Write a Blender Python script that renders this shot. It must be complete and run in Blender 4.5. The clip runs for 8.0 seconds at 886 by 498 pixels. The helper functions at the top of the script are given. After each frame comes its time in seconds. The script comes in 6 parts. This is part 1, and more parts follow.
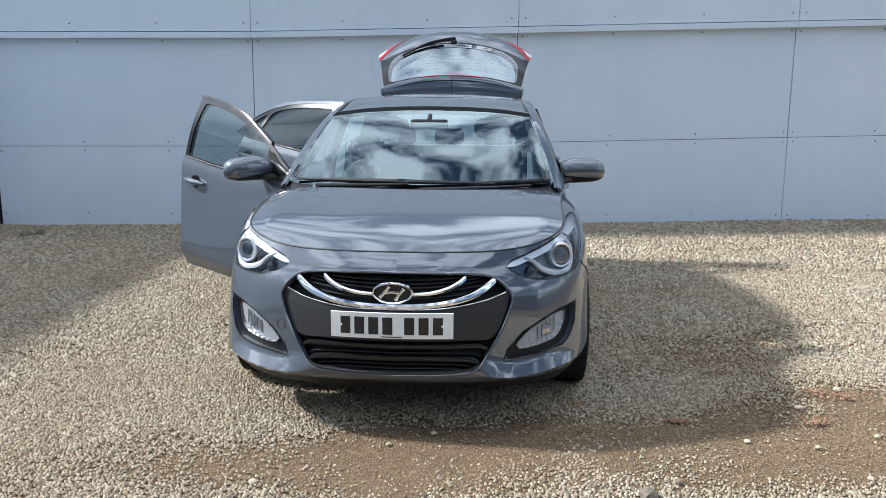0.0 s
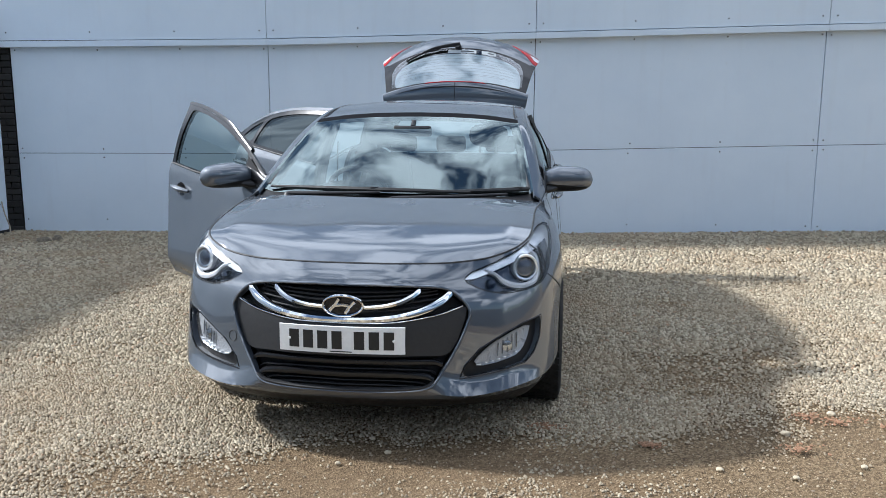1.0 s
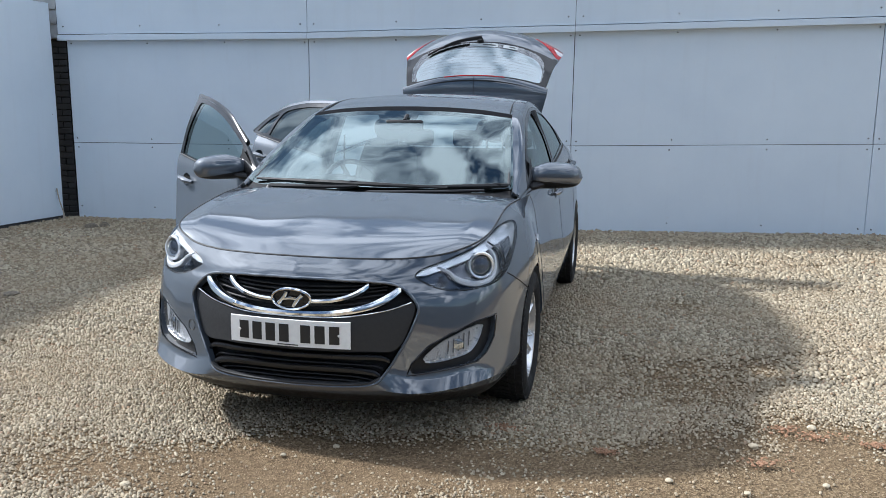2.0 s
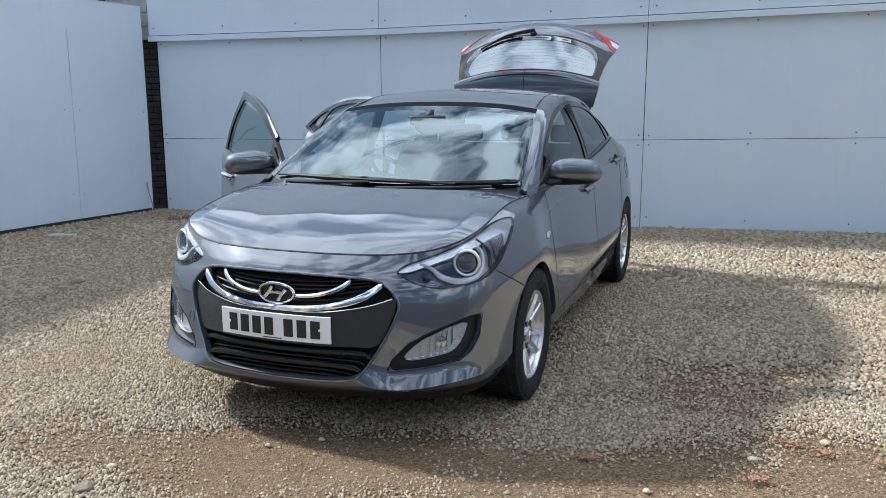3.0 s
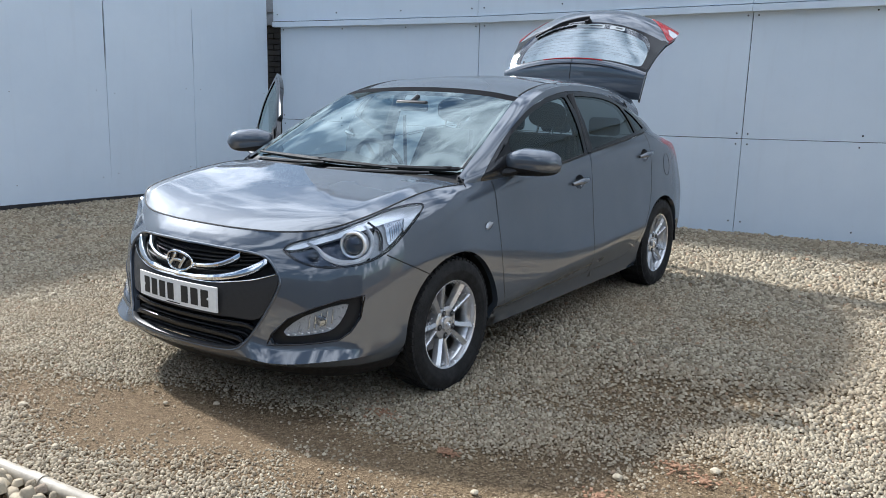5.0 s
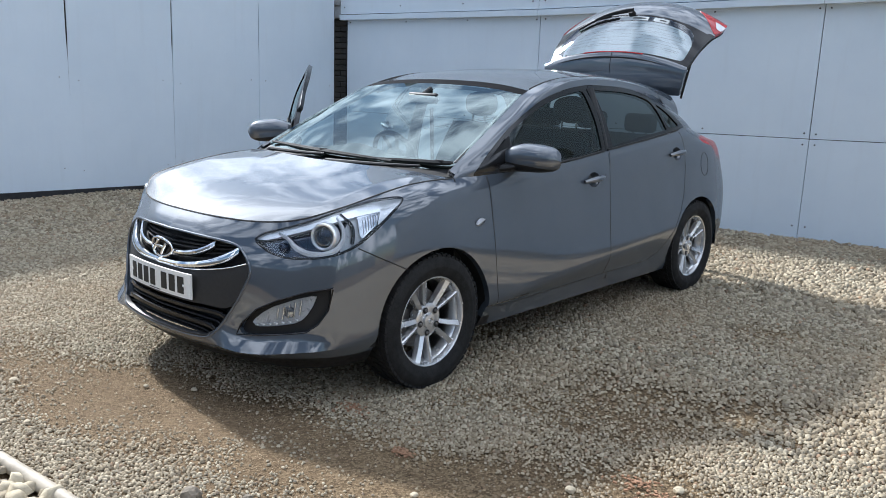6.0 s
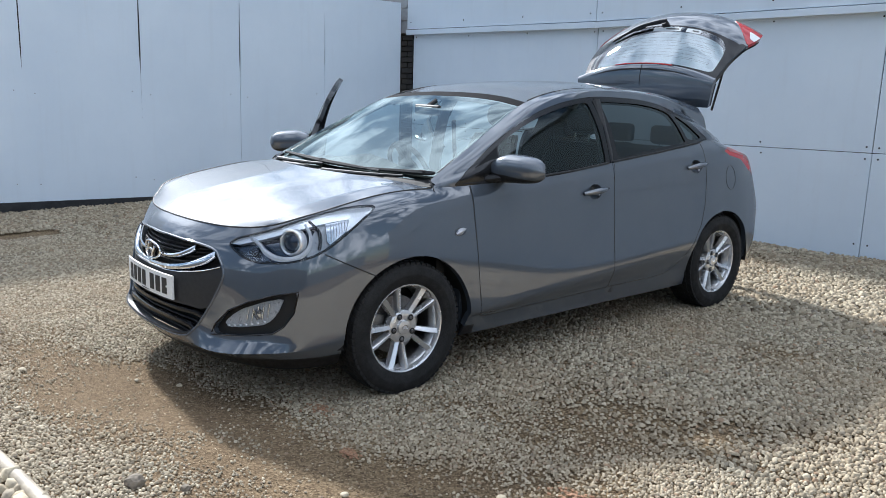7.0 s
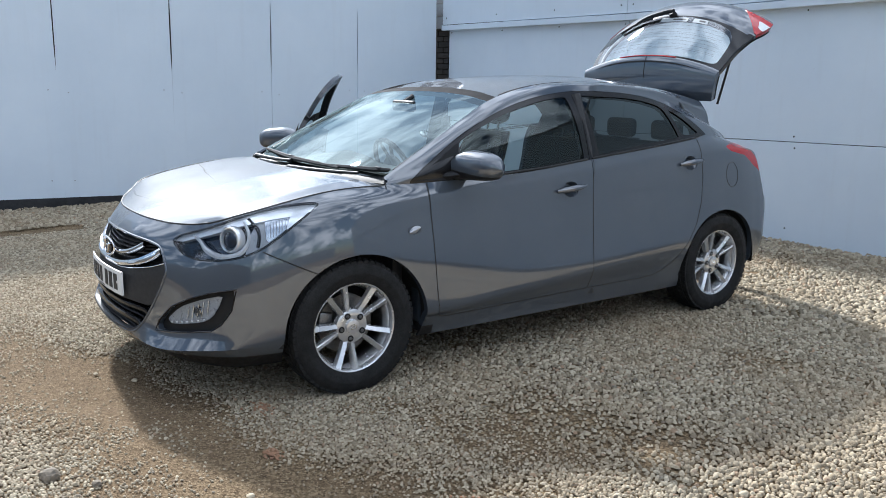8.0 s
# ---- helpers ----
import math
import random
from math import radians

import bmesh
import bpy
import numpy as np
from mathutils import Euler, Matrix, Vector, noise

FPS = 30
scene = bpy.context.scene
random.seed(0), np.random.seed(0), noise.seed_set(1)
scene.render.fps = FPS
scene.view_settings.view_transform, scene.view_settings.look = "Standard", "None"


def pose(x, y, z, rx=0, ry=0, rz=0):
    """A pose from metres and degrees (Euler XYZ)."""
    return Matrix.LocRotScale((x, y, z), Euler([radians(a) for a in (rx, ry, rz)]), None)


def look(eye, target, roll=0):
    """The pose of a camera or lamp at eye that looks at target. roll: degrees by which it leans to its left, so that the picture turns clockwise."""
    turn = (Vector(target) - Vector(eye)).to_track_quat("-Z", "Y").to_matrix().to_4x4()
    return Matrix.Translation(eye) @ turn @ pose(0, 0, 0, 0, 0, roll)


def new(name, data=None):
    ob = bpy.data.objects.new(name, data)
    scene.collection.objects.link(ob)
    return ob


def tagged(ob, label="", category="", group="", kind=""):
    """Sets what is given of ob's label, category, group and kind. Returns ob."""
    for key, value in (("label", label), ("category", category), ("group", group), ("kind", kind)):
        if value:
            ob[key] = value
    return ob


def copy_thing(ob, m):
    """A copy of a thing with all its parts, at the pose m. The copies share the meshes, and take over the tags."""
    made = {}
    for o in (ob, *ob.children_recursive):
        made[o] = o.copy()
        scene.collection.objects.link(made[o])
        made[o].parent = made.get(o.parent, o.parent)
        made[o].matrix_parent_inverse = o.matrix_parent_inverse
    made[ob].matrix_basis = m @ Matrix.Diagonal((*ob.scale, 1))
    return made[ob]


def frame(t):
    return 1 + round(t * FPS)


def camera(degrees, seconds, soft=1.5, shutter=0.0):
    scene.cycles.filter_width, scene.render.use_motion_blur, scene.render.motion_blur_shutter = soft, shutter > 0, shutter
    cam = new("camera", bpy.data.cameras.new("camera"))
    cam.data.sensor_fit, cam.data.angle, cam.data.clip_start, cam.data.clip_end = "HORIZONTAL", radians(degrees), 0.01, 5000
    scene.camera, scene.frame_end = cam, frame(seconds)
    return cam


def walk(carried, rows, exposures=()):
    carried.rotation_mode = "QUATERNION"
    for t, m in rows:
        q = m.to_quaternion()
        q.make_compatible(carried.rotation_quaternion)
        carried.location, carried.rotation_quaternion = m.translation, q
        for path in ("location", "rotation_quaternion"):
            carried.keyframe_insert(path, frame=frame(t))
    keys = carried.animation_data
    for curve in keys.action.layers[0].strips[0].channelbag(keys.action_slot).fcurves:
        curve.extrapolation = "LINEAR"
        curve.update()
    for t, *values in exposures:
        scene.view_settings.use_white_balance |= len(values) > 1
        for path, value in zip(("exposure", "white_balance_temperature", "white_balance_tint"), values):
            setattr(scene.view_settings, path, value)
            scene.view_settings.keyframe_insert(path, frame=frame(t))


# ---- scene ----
cam = camera(56.6, 8.0, soft=0.4)
PATH = [
    (0, (0.032, 0.113, 1.447), (0.066, 2.079, 1.083), 0.3),
    (0.5, (0.232, 0.223, 1.435), (0.212, 2.191, 1.083), 0.5),
    (1, (0.419, 0.274, 1.433), (0.336, 2.242, 1.088), 0.2),
    (1.2, (0.5, 0.282, 1.443), (0.393, 2.247, 1.087), 0.4),
    (2.3, (1.103, 0.41, 1.441), (0.757, 2.346, 1.075), 0.5),
    (2.5, (1.198, 0.448, 1.449), (0.805, 2.374, 1.076), 0.4),
    (3, (1.455, 0.5, 1.45), (0.912, 2.388, 1.073), -0.1),
    (3.5, (1.76, 0.533, 1.469), (1.131, 2.387, 1.061), 0.6),
    (4, (2.02, 0.695, 1.446), (1.305, 2.518, 1.04), 0.9),
    (4.5, (2.292, 0.868, 1.449), (1.478, 2.652, 1.054), 1.2),
    (4.7, (2.422, 0.915, 1.443), (1.541, 2.666, 1.045), 1.3),
    (5.8, (2.946, 1.293, 1.423), (1.828, 2.899, 1.009), 1.9),
    (6, (2.993, 1.358, 1.432), (1.834, 2.933, 1.011), 2.0),
    (6.5, (3.216, 1.524, 1.427), (1.94, 3.011, 1.024), 1.6),
    (7, (3.483, 1.694, 1.441), (2.128, 3.111, 1.044), 1.7),
    (7.5, (3.661, 1.935, 1.42), (2.245, 3.287, 1.01), 1.6),
    (8, (3.819, 2.178, 1.448), (2.339, 3.46, 1.038), 1.1),
]
walk(cam, [(t, look(eye, target, roll)) for t, eye, target, roll in PATH], exposures=[(0.0, 0.71, 5800, 10), (4.5, 0.71, 5800, 10), (8.0, 0.80, 5800, 10)])

# ---- daylight: sun from the left over the fence, broken cloud ----
SUN_WAY = Vector((1.25, -0.23, -1.0)).normalized()
world = bpy.data.worlds.new("World")
scene.world = world
world.use_nodes = True
wn, wl = world.node_tree.nodes, world.node_tree.links
wn.clear()
sky = wn.new("ShaderNodeTexSky")
sky.sky_type, sky.sun_disc = "NISHITA", False
sky.sun_elevation, sky.sun_rotation = math.asin(-SUN_WAY.z), math.atan2(-SUN_WAY.x, -SUN_WAY.y)
sky.air_density, sky.dust_density = 1.4, 0.6
sky.ozone_density = 3.0
cloud = wn.new("ShaderNodeTexNoise")
cloud.noise_dimensions = "4D"
cloud.inputs["W"].default_value = 52.17
cloud.inputs["Scale"].default_value, cloud.inputs["Detail"].default_value = 5.5, 10.0
cloud.inputs["Roughness"].default_value, cloud.inputs["Distortion"].default_value = 0.60, 0.3
cover = wn.new("ShaderNodeValToRGB")
cover.color_ramp.elements[0].position, cover.color_ramp.elements[1].position = 0.525, 0.67
white = wn.new("ShaderNodeMix")
white.data_type = "RGBA"
white.inputs["B"].default_value = (25.5, 26.5, 28.0, 1)
back = wn.new("ShaderNodeBackground")
back.inputs["Strength"].default_value = 0.052
wout = wn.new("ShaderNodeOutputWorld")
way = wn.new("ShaderNodeTexCoord")
side = wn.new("ShaderNodeVectorMath")
side.operation = "DOT_PRODUCT"
side.inputs[1].default_value = (0.10, 0.25, 1.60)
bank = wn.new("ShaderNodeMath")
bank.operation = "MULTIPLY_ADD"
bank.inputs[1].default_value = 0.09
wl.new(way.outputs["Generated"], side.inputs[0])
wl.new(side.outputs["Value"], bank.inputs[0])
wl.new(cloud.outputs["Fac"], bank.inputs[2])
wl.new(bank.outputs["Value"], cover.inputs["Fac"])
wl.new(cover.outputs["Color"], white.inputs["Factor"])
wl.new(sky.outputs["Color"], white.inputs["A"])
wl.new(white.outputs["Result"], back.inputs["Color"])
wl.new(back.outputs["Background"], wout.inputs["Surface"])
sun = new("sun", bpy.data.lights.new("sun", "SUN"))
sun.data.energy, sun.data.angle, sun.data.color = 5.0, radians(4.0), (1.0, 0.95, 0.87)
sun.matrix_world = look((-8, 3, 8), Vector((-8, 3, 8)) + SUN_WAY)

# ---- materials ----
def material(name, base, rough=0.5, metal=0.0, coat=0.0, spec=0.5):
    """A principled material; returns it with its nodes, links and shader."""
    m = bpy.data.materials.new(name)
    m.use_nodes = True
    n, l = m.node_tree.nodes, m.node_tree.links
    b = n["Principled BSDF"]
    b.inputs["Base Color"].default_value = (*base, 1)
    b.inputs["Roughness"].default_value, b.inputs["Metallic"].default_value = rough, metal
    b.inputs["Coat Weight"].default_value, b.inputs["Coat Roughness"].default_value = coat, 0.03
    b.inputs["Specular IOR Level"].default_value = spec
    return m, n, l, b


def node(n, kind, **values):
    x = n.new("ShaderNode" + kind)
    for key, v in values.items():
        x.inputs[key.replace("_", " ")].default_value = v
    return x


def ramp(n, l, fac, stops):
    r = n.new("ShaderNodeValToRGB")
    while len(r.color_ramp.elements) < len(stops):
        r.color_ramp.elements.new(0.5)
    for e, (p, c) in zip(r.color_ramp.elements, stops):
        e.position, e.color = p, (*c, 1) if len(c) == 3 else c
    l.new(fac, r.inputs["Fac"])
    return r.outputs["Color"]


def coords(n, l, scale=1.0):
    t = n.new("ShaderNodeTexCoord")
    m = n.new("ShaderNodeMapping")
    m.inputs["Scale"].default_value = (scale,) * 3 if not isinstance(scale, tuple) else scale
    l.new(t.outputs["Object"], m.inputs["Vector"])
    return m.outputs["Vector"]


def noisy(n, l, scale, detail=4.0, rough=0.55, vec=None):
    x = node(n, "TexNoise", Scale=scale, Detail=detail, Roughness=rough)
    l.new(vec if vec else coords(n, l), x.inputs["Vector"])
    return x.outputs["Fac"]


def bump(n, l, b, height, strength=0.2, distance=0.002):
    x = node(n, "Bump", Strength=strength, Distance=distance)
    l.new(height, x.inputs["Height"])
    l.new(x.outputs["Normal"], b.inputs["Normal"])
    return x


def mixed(n, l, fac, a, b, kind="MIX"):
    x = n.new("ShaderNodeMix")
    x.data_type, x.blend_type = "RGBA", kind
    for sock, v in (("Factor", fac), ("A", a), ("B", b)):
        if isinstance(v, (int, float)):
            x.inputs[sock].default_value = v
        elif isinstance(v, tuple):
            x.inputs[sock].default_value = (*v, 1)
        else:
            l.new(v, x.inputs[sock])
    return x.outputs["Result"]


def simple(name, base, rough, metal=0.0, grain=60.0, vary=0.12, relief=0.05, coat=0.0, spec=0.5):
    """A plain surface with a faint mottle in colour, gloss and relief."""
    m, n, l, b = material(name, base, rough, metal, coat, spec)
    f = noisy(n, l, grain, 5.0)
    lo, hi = tuple(c * (1 - vary) for c in base), tuple(min(1, c * (1 + vary)) for c in base)
    l.new(ramp(n, l, f, [(0.3, lo), (0.7, hi)]), b.inputs["Base Color"])
    r = ramp(n, l, noisy(n, l, grain * 0.15, 3.0), [(0.3, (rough * 0.85,) * 3), (0.7, (min(1, rough * 1.2),) * 3)])
    l.new(r, b.inputs["Roughness"])
    if relief:
        bump(n, l, b, f, relief, 0.001)
    return m


def paint_mat():
    """Dark grey metallic car paint under clear lacquer, with flake and a film of dust."""
    m, n, l, b = material("grey_metallic_paint", (0.055, 0.068, 0.086), 0.42, 0.12, 1.0, 0.15)
    b.inputs["Coat IOR"].default_value = 1.95
    flake = node(n, "TexVoronoi", Scale=900.0)
    l.new(coords(n, l), flake.inputs["Vector"])
    c = mixed(n, l, 0.05, (0.055, 0.068, 0.086), flake.outputs["Color"], "OVERLAY")
    dust = ramp(n, l, noisy(n, l, 2.2, 6.0, 0.65), [(0.45, (0, 0, 0)), (0.8, (0.05,) * 3)])
    l.new(mixed(n, l, dust, c, (0.28, 0.25, 0.21)), b.inputs["Base Color"])
    l.new(ramp(n, l, noisy(n, l, 3.0, 6.0), [(0.3, (0.46,) * 3), (0.75, (0.56,) * 3)]), b.inputs["Roughness"])
    l.new(ramp(n, l, noisy(n, l, 5.0, 8.0, 0.7), [(0.4, (0.028,) * 3), (0.85, (0.048,) * 3)]), b.inputs["Coat Roughness"])
    return m


def glass_mat(name, tint, rough=0.0):
    m, n, l, b = material(name, tint, rough)
    b.inputs["Transmission Weight"].default_value = 1.0
    b.inputs["IOR"].default_value = 1.45
    smear = ramp(n, l, noisy(n, l, 6.0, 8.0, 0.7), [(0.4, (0.0,) * 3), (0.85, (0.06,) * 3)])
    l.new(smear, b.inputs["Roughness"])
    return m


def pane_mat(name, tint, ior=1.6, sheen=(0.95, 0.97, 1.0)):
    """A thin pane: clear seen straight on, mirror-like at a slant."""
    m = bpy.data.materials.new(name)
    m.use_nodes = True
    n, l = m.node_tree.nodes, m.node_tree.links
    n.clear()
    out, mix = n.new("ShaderNodeOutputMaterial"), n.new("ShaderNodeMixShader")
    clear, gloss = n.new("ShaderNodeBsdfTransparent"), n.new("ShaderNodeBsdfGlossy")
    fres = node(n, "Fresnel", IOR=ior)
    clear.inputs["Color"].default_value = (*tint, 1)
    gloss.inputs["Roughness"].default_value = 0.015
    gloss.inputs["Color"].default_value = (*sheen, 1)
    l.new(fres.outputs["Fac"], mix.inputs["Fac"])
    l.new(clear.outputs["BSDF"], mix.inputs[1])
    l.new(gloss.outputs["BSDF"], mix.inputs[2])
    l.new(mix.outputs["Shader"], out.inputs["Surface"])
    return m


PAINT = paint_mat()
BLACK = simple("black_plastic", (0.009, 0.009, 0.010), 0.5, grain=300, relief=0.08, spec=0.35)
GLOSSBLACK = simple("gloss_black_trim", (0.010, 0.010, 0.011), 0.16, grain=40, relief=0.0, coat=0.0, spec=0.4)
DARKGREY = simple("charcoal_plastic", (0.014, 0.0145, 0.016), 0.5, grain=400, relief=0.1)
LINER = simple("wheel_arch_liner", (0.012, 0.012, 0.012), 0.9, grain=80)
CHROME = simple("chrome", (0.78, 0.79, 0.80), 0.07, 1.0, grain=30, vary=0.04, relief=0.0)
ALLOY = simple("silver_alloy", (0.68, 0.68, 0.68), 0.24, 0.7, grain=90, vary=0.08, relief=0.02, coat=0.3)
STEEL = simple("worn_steel", (0.17, 0.165, 0.16), 0.35, 0.9, grain=120, vary=0.25)
RUBBER = simple("tyre_rubber", (0.014, 0.0138, 0.0135), 0.82, grain=150, vary=0.3, relief=0.15, spec=0.3)
SEAL = simple("rubber_seal", (0.012, 0.012, 0.012), 0.6, grain=200)
FABRIC = simple("black_seat_fabric", (0.016, 0.016, 0.018), 0.9, grain=500, vary=0.35, relief=0.3)
DASH = simple("dashboard_plastic", (0.022, 0.0225, 0.024), 0.6, grain=500, relief=0.2)
LINING = simple("headliner_cloth", (0.26, 0.255, 0.245), 0.95, grain=400, relief=0.2)
CARPET = simple("boot_carpet", (0.02, 0.02, 0.022), 1.0, grain=600, relief=0.4)
REDLENS = simple("red_lamp_lens", (0.36, 0.008, 0.010), 0.2, grain=60, vary=0.2, coat=0.3)
WHITE = simple("white_plate", (0.78, 0.78, 0.76), 0.4, grain=60, vary=0.04)
STICKER = simple("faded_sticker", (0.40, 0.43, 0.44), 0.7, grain=200, vary=0.1)
INK = simple("black_print", (0.015, 0.015, 0.015), 0.5)
SCREEN = pane_mat("windscreen_glass", (0.42, 0.52, 0.51), 2.5, (0.84, 0.97, 0.95))
FRIT = simple("black_ceramic_border", (0.008, 0.008, 0.009), 0.5, grain=90, spec=0.02)
SIDEGLASS = pane_mat("side_window_glass", (0.38, 0.46, 0.455), 1.5, (0.86, 0.97, 0.96))
PRIVACY = pane_mat("rear_side_glass", (0.10, 0.124, 0.127), 1.55, (0.88, 0.97, 0.96))
REARGLASS = pane_mat("rear_window_glass", (0.84, 0.92, 0.90), 2.2)
LAMPGREY = simple("lamp_inner_silver", (0.40, 0.41, 0.43), 0.3, 0.3, grain=200, vary=0.2, relief=0.1)
LAMPGLASS = pane_mat("lamp_cover_clear", (0.90, 0.92, 0.94), 1.42)
REFLECTOR = simple("lamp_reflector", (0.50, 0.52, 0.55), 0.16, 1.0, grain=160, vary=0.1, relief=0.0)
LAMPDARK = simple("smoked_lamp_bowl", (0.085, 0.10, 0.125), 0.2, 0.8, grain=20, vary=0.2, relief=0.0)
BANDSILVER = simple("silvered_lamp_band", (0.80, 0.81, 0.82), 0.22, 0.6, grain=40, vary=0.05, relief=0.0)
LAMPWHITE = simple("lamp_light_guide", (0.62, 0.63, 0.645), 0.25, grain=90, vary=0.06, coat=0.6)
BLUELENS = simple("blue_tinted_bowl", (0.018, 0.027, 0.05), 0.14, 0.4, grain=60, vary=0.1, relief=0.0, coat=1.0)


def wall_mat():
    """White painted board: brush mottle, grime streaks that run down, faint dents."""
    m, n, l, b = material("white_painted_board", (0.78, 0.78, 0.77), 0.5)
    big = noisy(n, l, 0.9, 6.0, 0.6)
    runs = noisy(n, l, 3.0, 6.0, 0.6, coords(n, l, (3.0, 3.0, 0.25)))
    c = ramp(n, l, big, [(0.3, (0.63, 0.71, 0.79)), (0.7, (0.70, 0.775, 0.845))])
    c = mixed(n, l, ramp(n, l, runs, [(0.55, (0, 0, 0)), (0.85, (0.22,) * 3)]), c, (0.54, 0.57, 0.60))
    c = mixed(n, l, ramp(n, l, noisy(n, l, 26.0, 3.0), [(0.68, (0, 0, 0)), (0.8, (0.18,) * 3)]), c, (0.55, 0.54, 0.50))
    l.new(c, b.inputs["Base Color"])
    bump(n, l, b, noisy(n, l, 2.0, 8.0, 0.65), 0.35, 0.006)
    return m


def brick_mat():
    m, n, l, b = material("black_painted_brick", (0.012, 0.012, 0.013), 0.6)
    info = n.new("ShaderNodeObjectInfo")
    l.new(ramp(n, l, info.outputs["Random"], [(0.0, (0.008, 0.008, 0.009)), (1.0, (0.022, 0.021, 0.021))]), b.inputs["Base Color"])
    bump(n, l, b, noisy(n, l, 90.0, 6.0), 0.5, 0.003)
    return m


def ground_mat():
    """Compacted fines: pale grit, brown bare earth in patches, rusty spots."""
    m, n, l, b = material("gravel_fines", (0.4, 0.36, 0.3), 0.95, spec=0.2)
    vec = coords(n, l)
    fine = node(n, "TexVoronoi", Scale=110.0)
    l.new(vec, fine.inputs["Vector"])
    grit = ramp(n, l, fine.outputs["Color"], [(0.1, (0.07, 0.047, 0.026)), (0.5, (0.16, 0.112, 0.062)), (0.95, (0.29, 0.215, 0.128))])
    earth = ramp(n, l, noisy(n, l, 55.0, 8.0, 0.7, vec), [(0.3, (0.080, 0.052, 0.029)), (0.7, (0.165, 0.112, 0.064))])
    # wheels have worn a band bare where cars turn in
    place = n.new("ShaderNodeMapping")
    place.inputs["Location"].default_value, place.inputs["Scale"].default_value = (-0.36, -4.6, 0), (0.40, 1.42, 0.0)
    l.new(vec, place.inputs["Vector"])
    wob = n.new("ShaderNodeVectorMath")
    wob.operation = "MULTIPLY_ADD"
    wob.inputs[1].default_value = (0.7, 0.7, 0.0)
    nz = node(n, "TexNoise", Scale=1.6, Detail=5.0)
    l.new(vec, nz.inputs["Vector"])
    l.new(nz.outputs["Color"], wob.inputs[0])
    l.new(place.outputs["Vector"], wob.inputs[2])
    band = n.new("ShaderNodeTexGradient")
    band.gradient_type = "SPHERICAL"
    l.new(wob.outputs["Vector"], band.inputs["Vector"])
    patch = ramp(n, l, noisy(n, l, 0.8, 5.0, 0.6, vec), [(0.50, (0, 0, 0)), (0.68, (0.7,) * 3)])
    patch = mixed(n, l, 1.0, patch, ramp(n, l, band.outputs["Fac"], [(0.05, (0, 0, 0)), (0.55, (0.75,) * 3)]), "LIGHTEN")
    earth = mixed(n, l, 0.3, earth, grit)
    c = mixed(n, l, patch, grit, earth)
    rust = ramp(n, l, noisy(n, l, 1.7, 6.0, 0.7, vec), [(0.66, (0, 0, 0)), (0.76, (0.6,) * 3)])
    c = mixed(n, l, rust, c, (0.33, 0.15, 0.07))
    l.new(c, b.inputs["Base Color"])
    h = mixed(n, l, 0.5, fine.outputs["Distance"], noisy(n, l, 120.0, 6.0, 0.7, vec))
    bump(n, l, b, h, 0.9, 0.012)
    return m


def grit_mat():
    """Small earth-stained grit trodden into the fines."""
    m, n, l, b = material("earthy_grit", (0.24, 0.17, 0.10), 0.95, spec=0.2)
    geo = n.new("ShaderNodeNewGeometry")
    c = ramp(n, l, geo.outputs["Random Per Island"], [(0.0, (0.10, 0.066, 0.036)), (0.55, (0.21, 0.15, 0.088)), (0.9, (0.32, 0.245, 0.155)), (1.0, (0.44, 0.37, 0.26))])
    l.new(mixed(n, l, 0.25, c, ramp(n, l, noisy(n, l, 160.0, 4.0), [(0.3, (0.10, 0.066, 0.036)), (0.7, (0.32, 0.245, 0.155))])), b.inputs["Base Color"])
    return m


def stone_mat():
    m, n, l, b = material("limestone_chippings", (0.5, 0.46, 0.4), 0.9, spec=0.25)
    geo = n.new("ShaderNodeNewGeometry")
    c = ramp(n, l, geo.outputs["Random Per Island"], [(0.0, (0.12, 0.097, 0.066)), (0.25, (0.225, 0.187, 0.128)), (0.65, (0.365, 0.312, 0.22)), (0.90, (0.49, 0.43, 0.315)), (0.955, (0.13, 0.115, 0.095)), (1.0, (0.32, 0.20, 0.12))])
    c = mixed(n, l, 0.22, c, ramp(n, l, noisy(n, l, 130.0, 5.0), [(0.3, (0.17, 0.135, 0.09)), (0.7, (0.50, 0.435, 0.32))]), "MIX")
    # whole stretches are greyer, others stained by the earth below
    c = mixed(n, l, ramp(n, l, noisy(n, l, 0.9, 5.0, 0.6), [(0.42, (0, 0, 0)), (0.68, (0.4,) * 3)]), c, (0.27, 0.19, 0.11))
    l.new(c, b.inputs["Base Color"])
    bump(n, l, b, noisy(n, l, 240.0, 4.0), 0.5, 0.003)
    return m


BOARD, BRICK, GROUND, STONE, GRIT = wall_mat(), brick_mat(), ground_mat(), stone_mat(), grit_mat()
DARK = simple("dark_backing", (0.01, 0.01, 0.011), 0.8)
TARRED = simple("black_bitumen_rail", (0.015, 0.015, 0.016), 0.7, grain=30, vary=0.4, relief=0.3)
GREYMETAL = simple("grey_sheet_metal", (0.34, 0.36, 0.38), 0.5, grain=12, vary=0.15)
DARKBOARD = simple("dark_unseen_wall", (0.07, 0.075, 0.08), 0.8, grain=3, vary=0.25, relief=0.2)
PIPE = simple("cream_plastic_pipe", (0.33, 0.285, 0.215), 0.6, grain=14, vary=0.3)
DARKSTONE = simple("dark_lump_stone", (0.155, 0.128, 0.095), 0.9, grain=60, vary=0.4, relief=0.6)

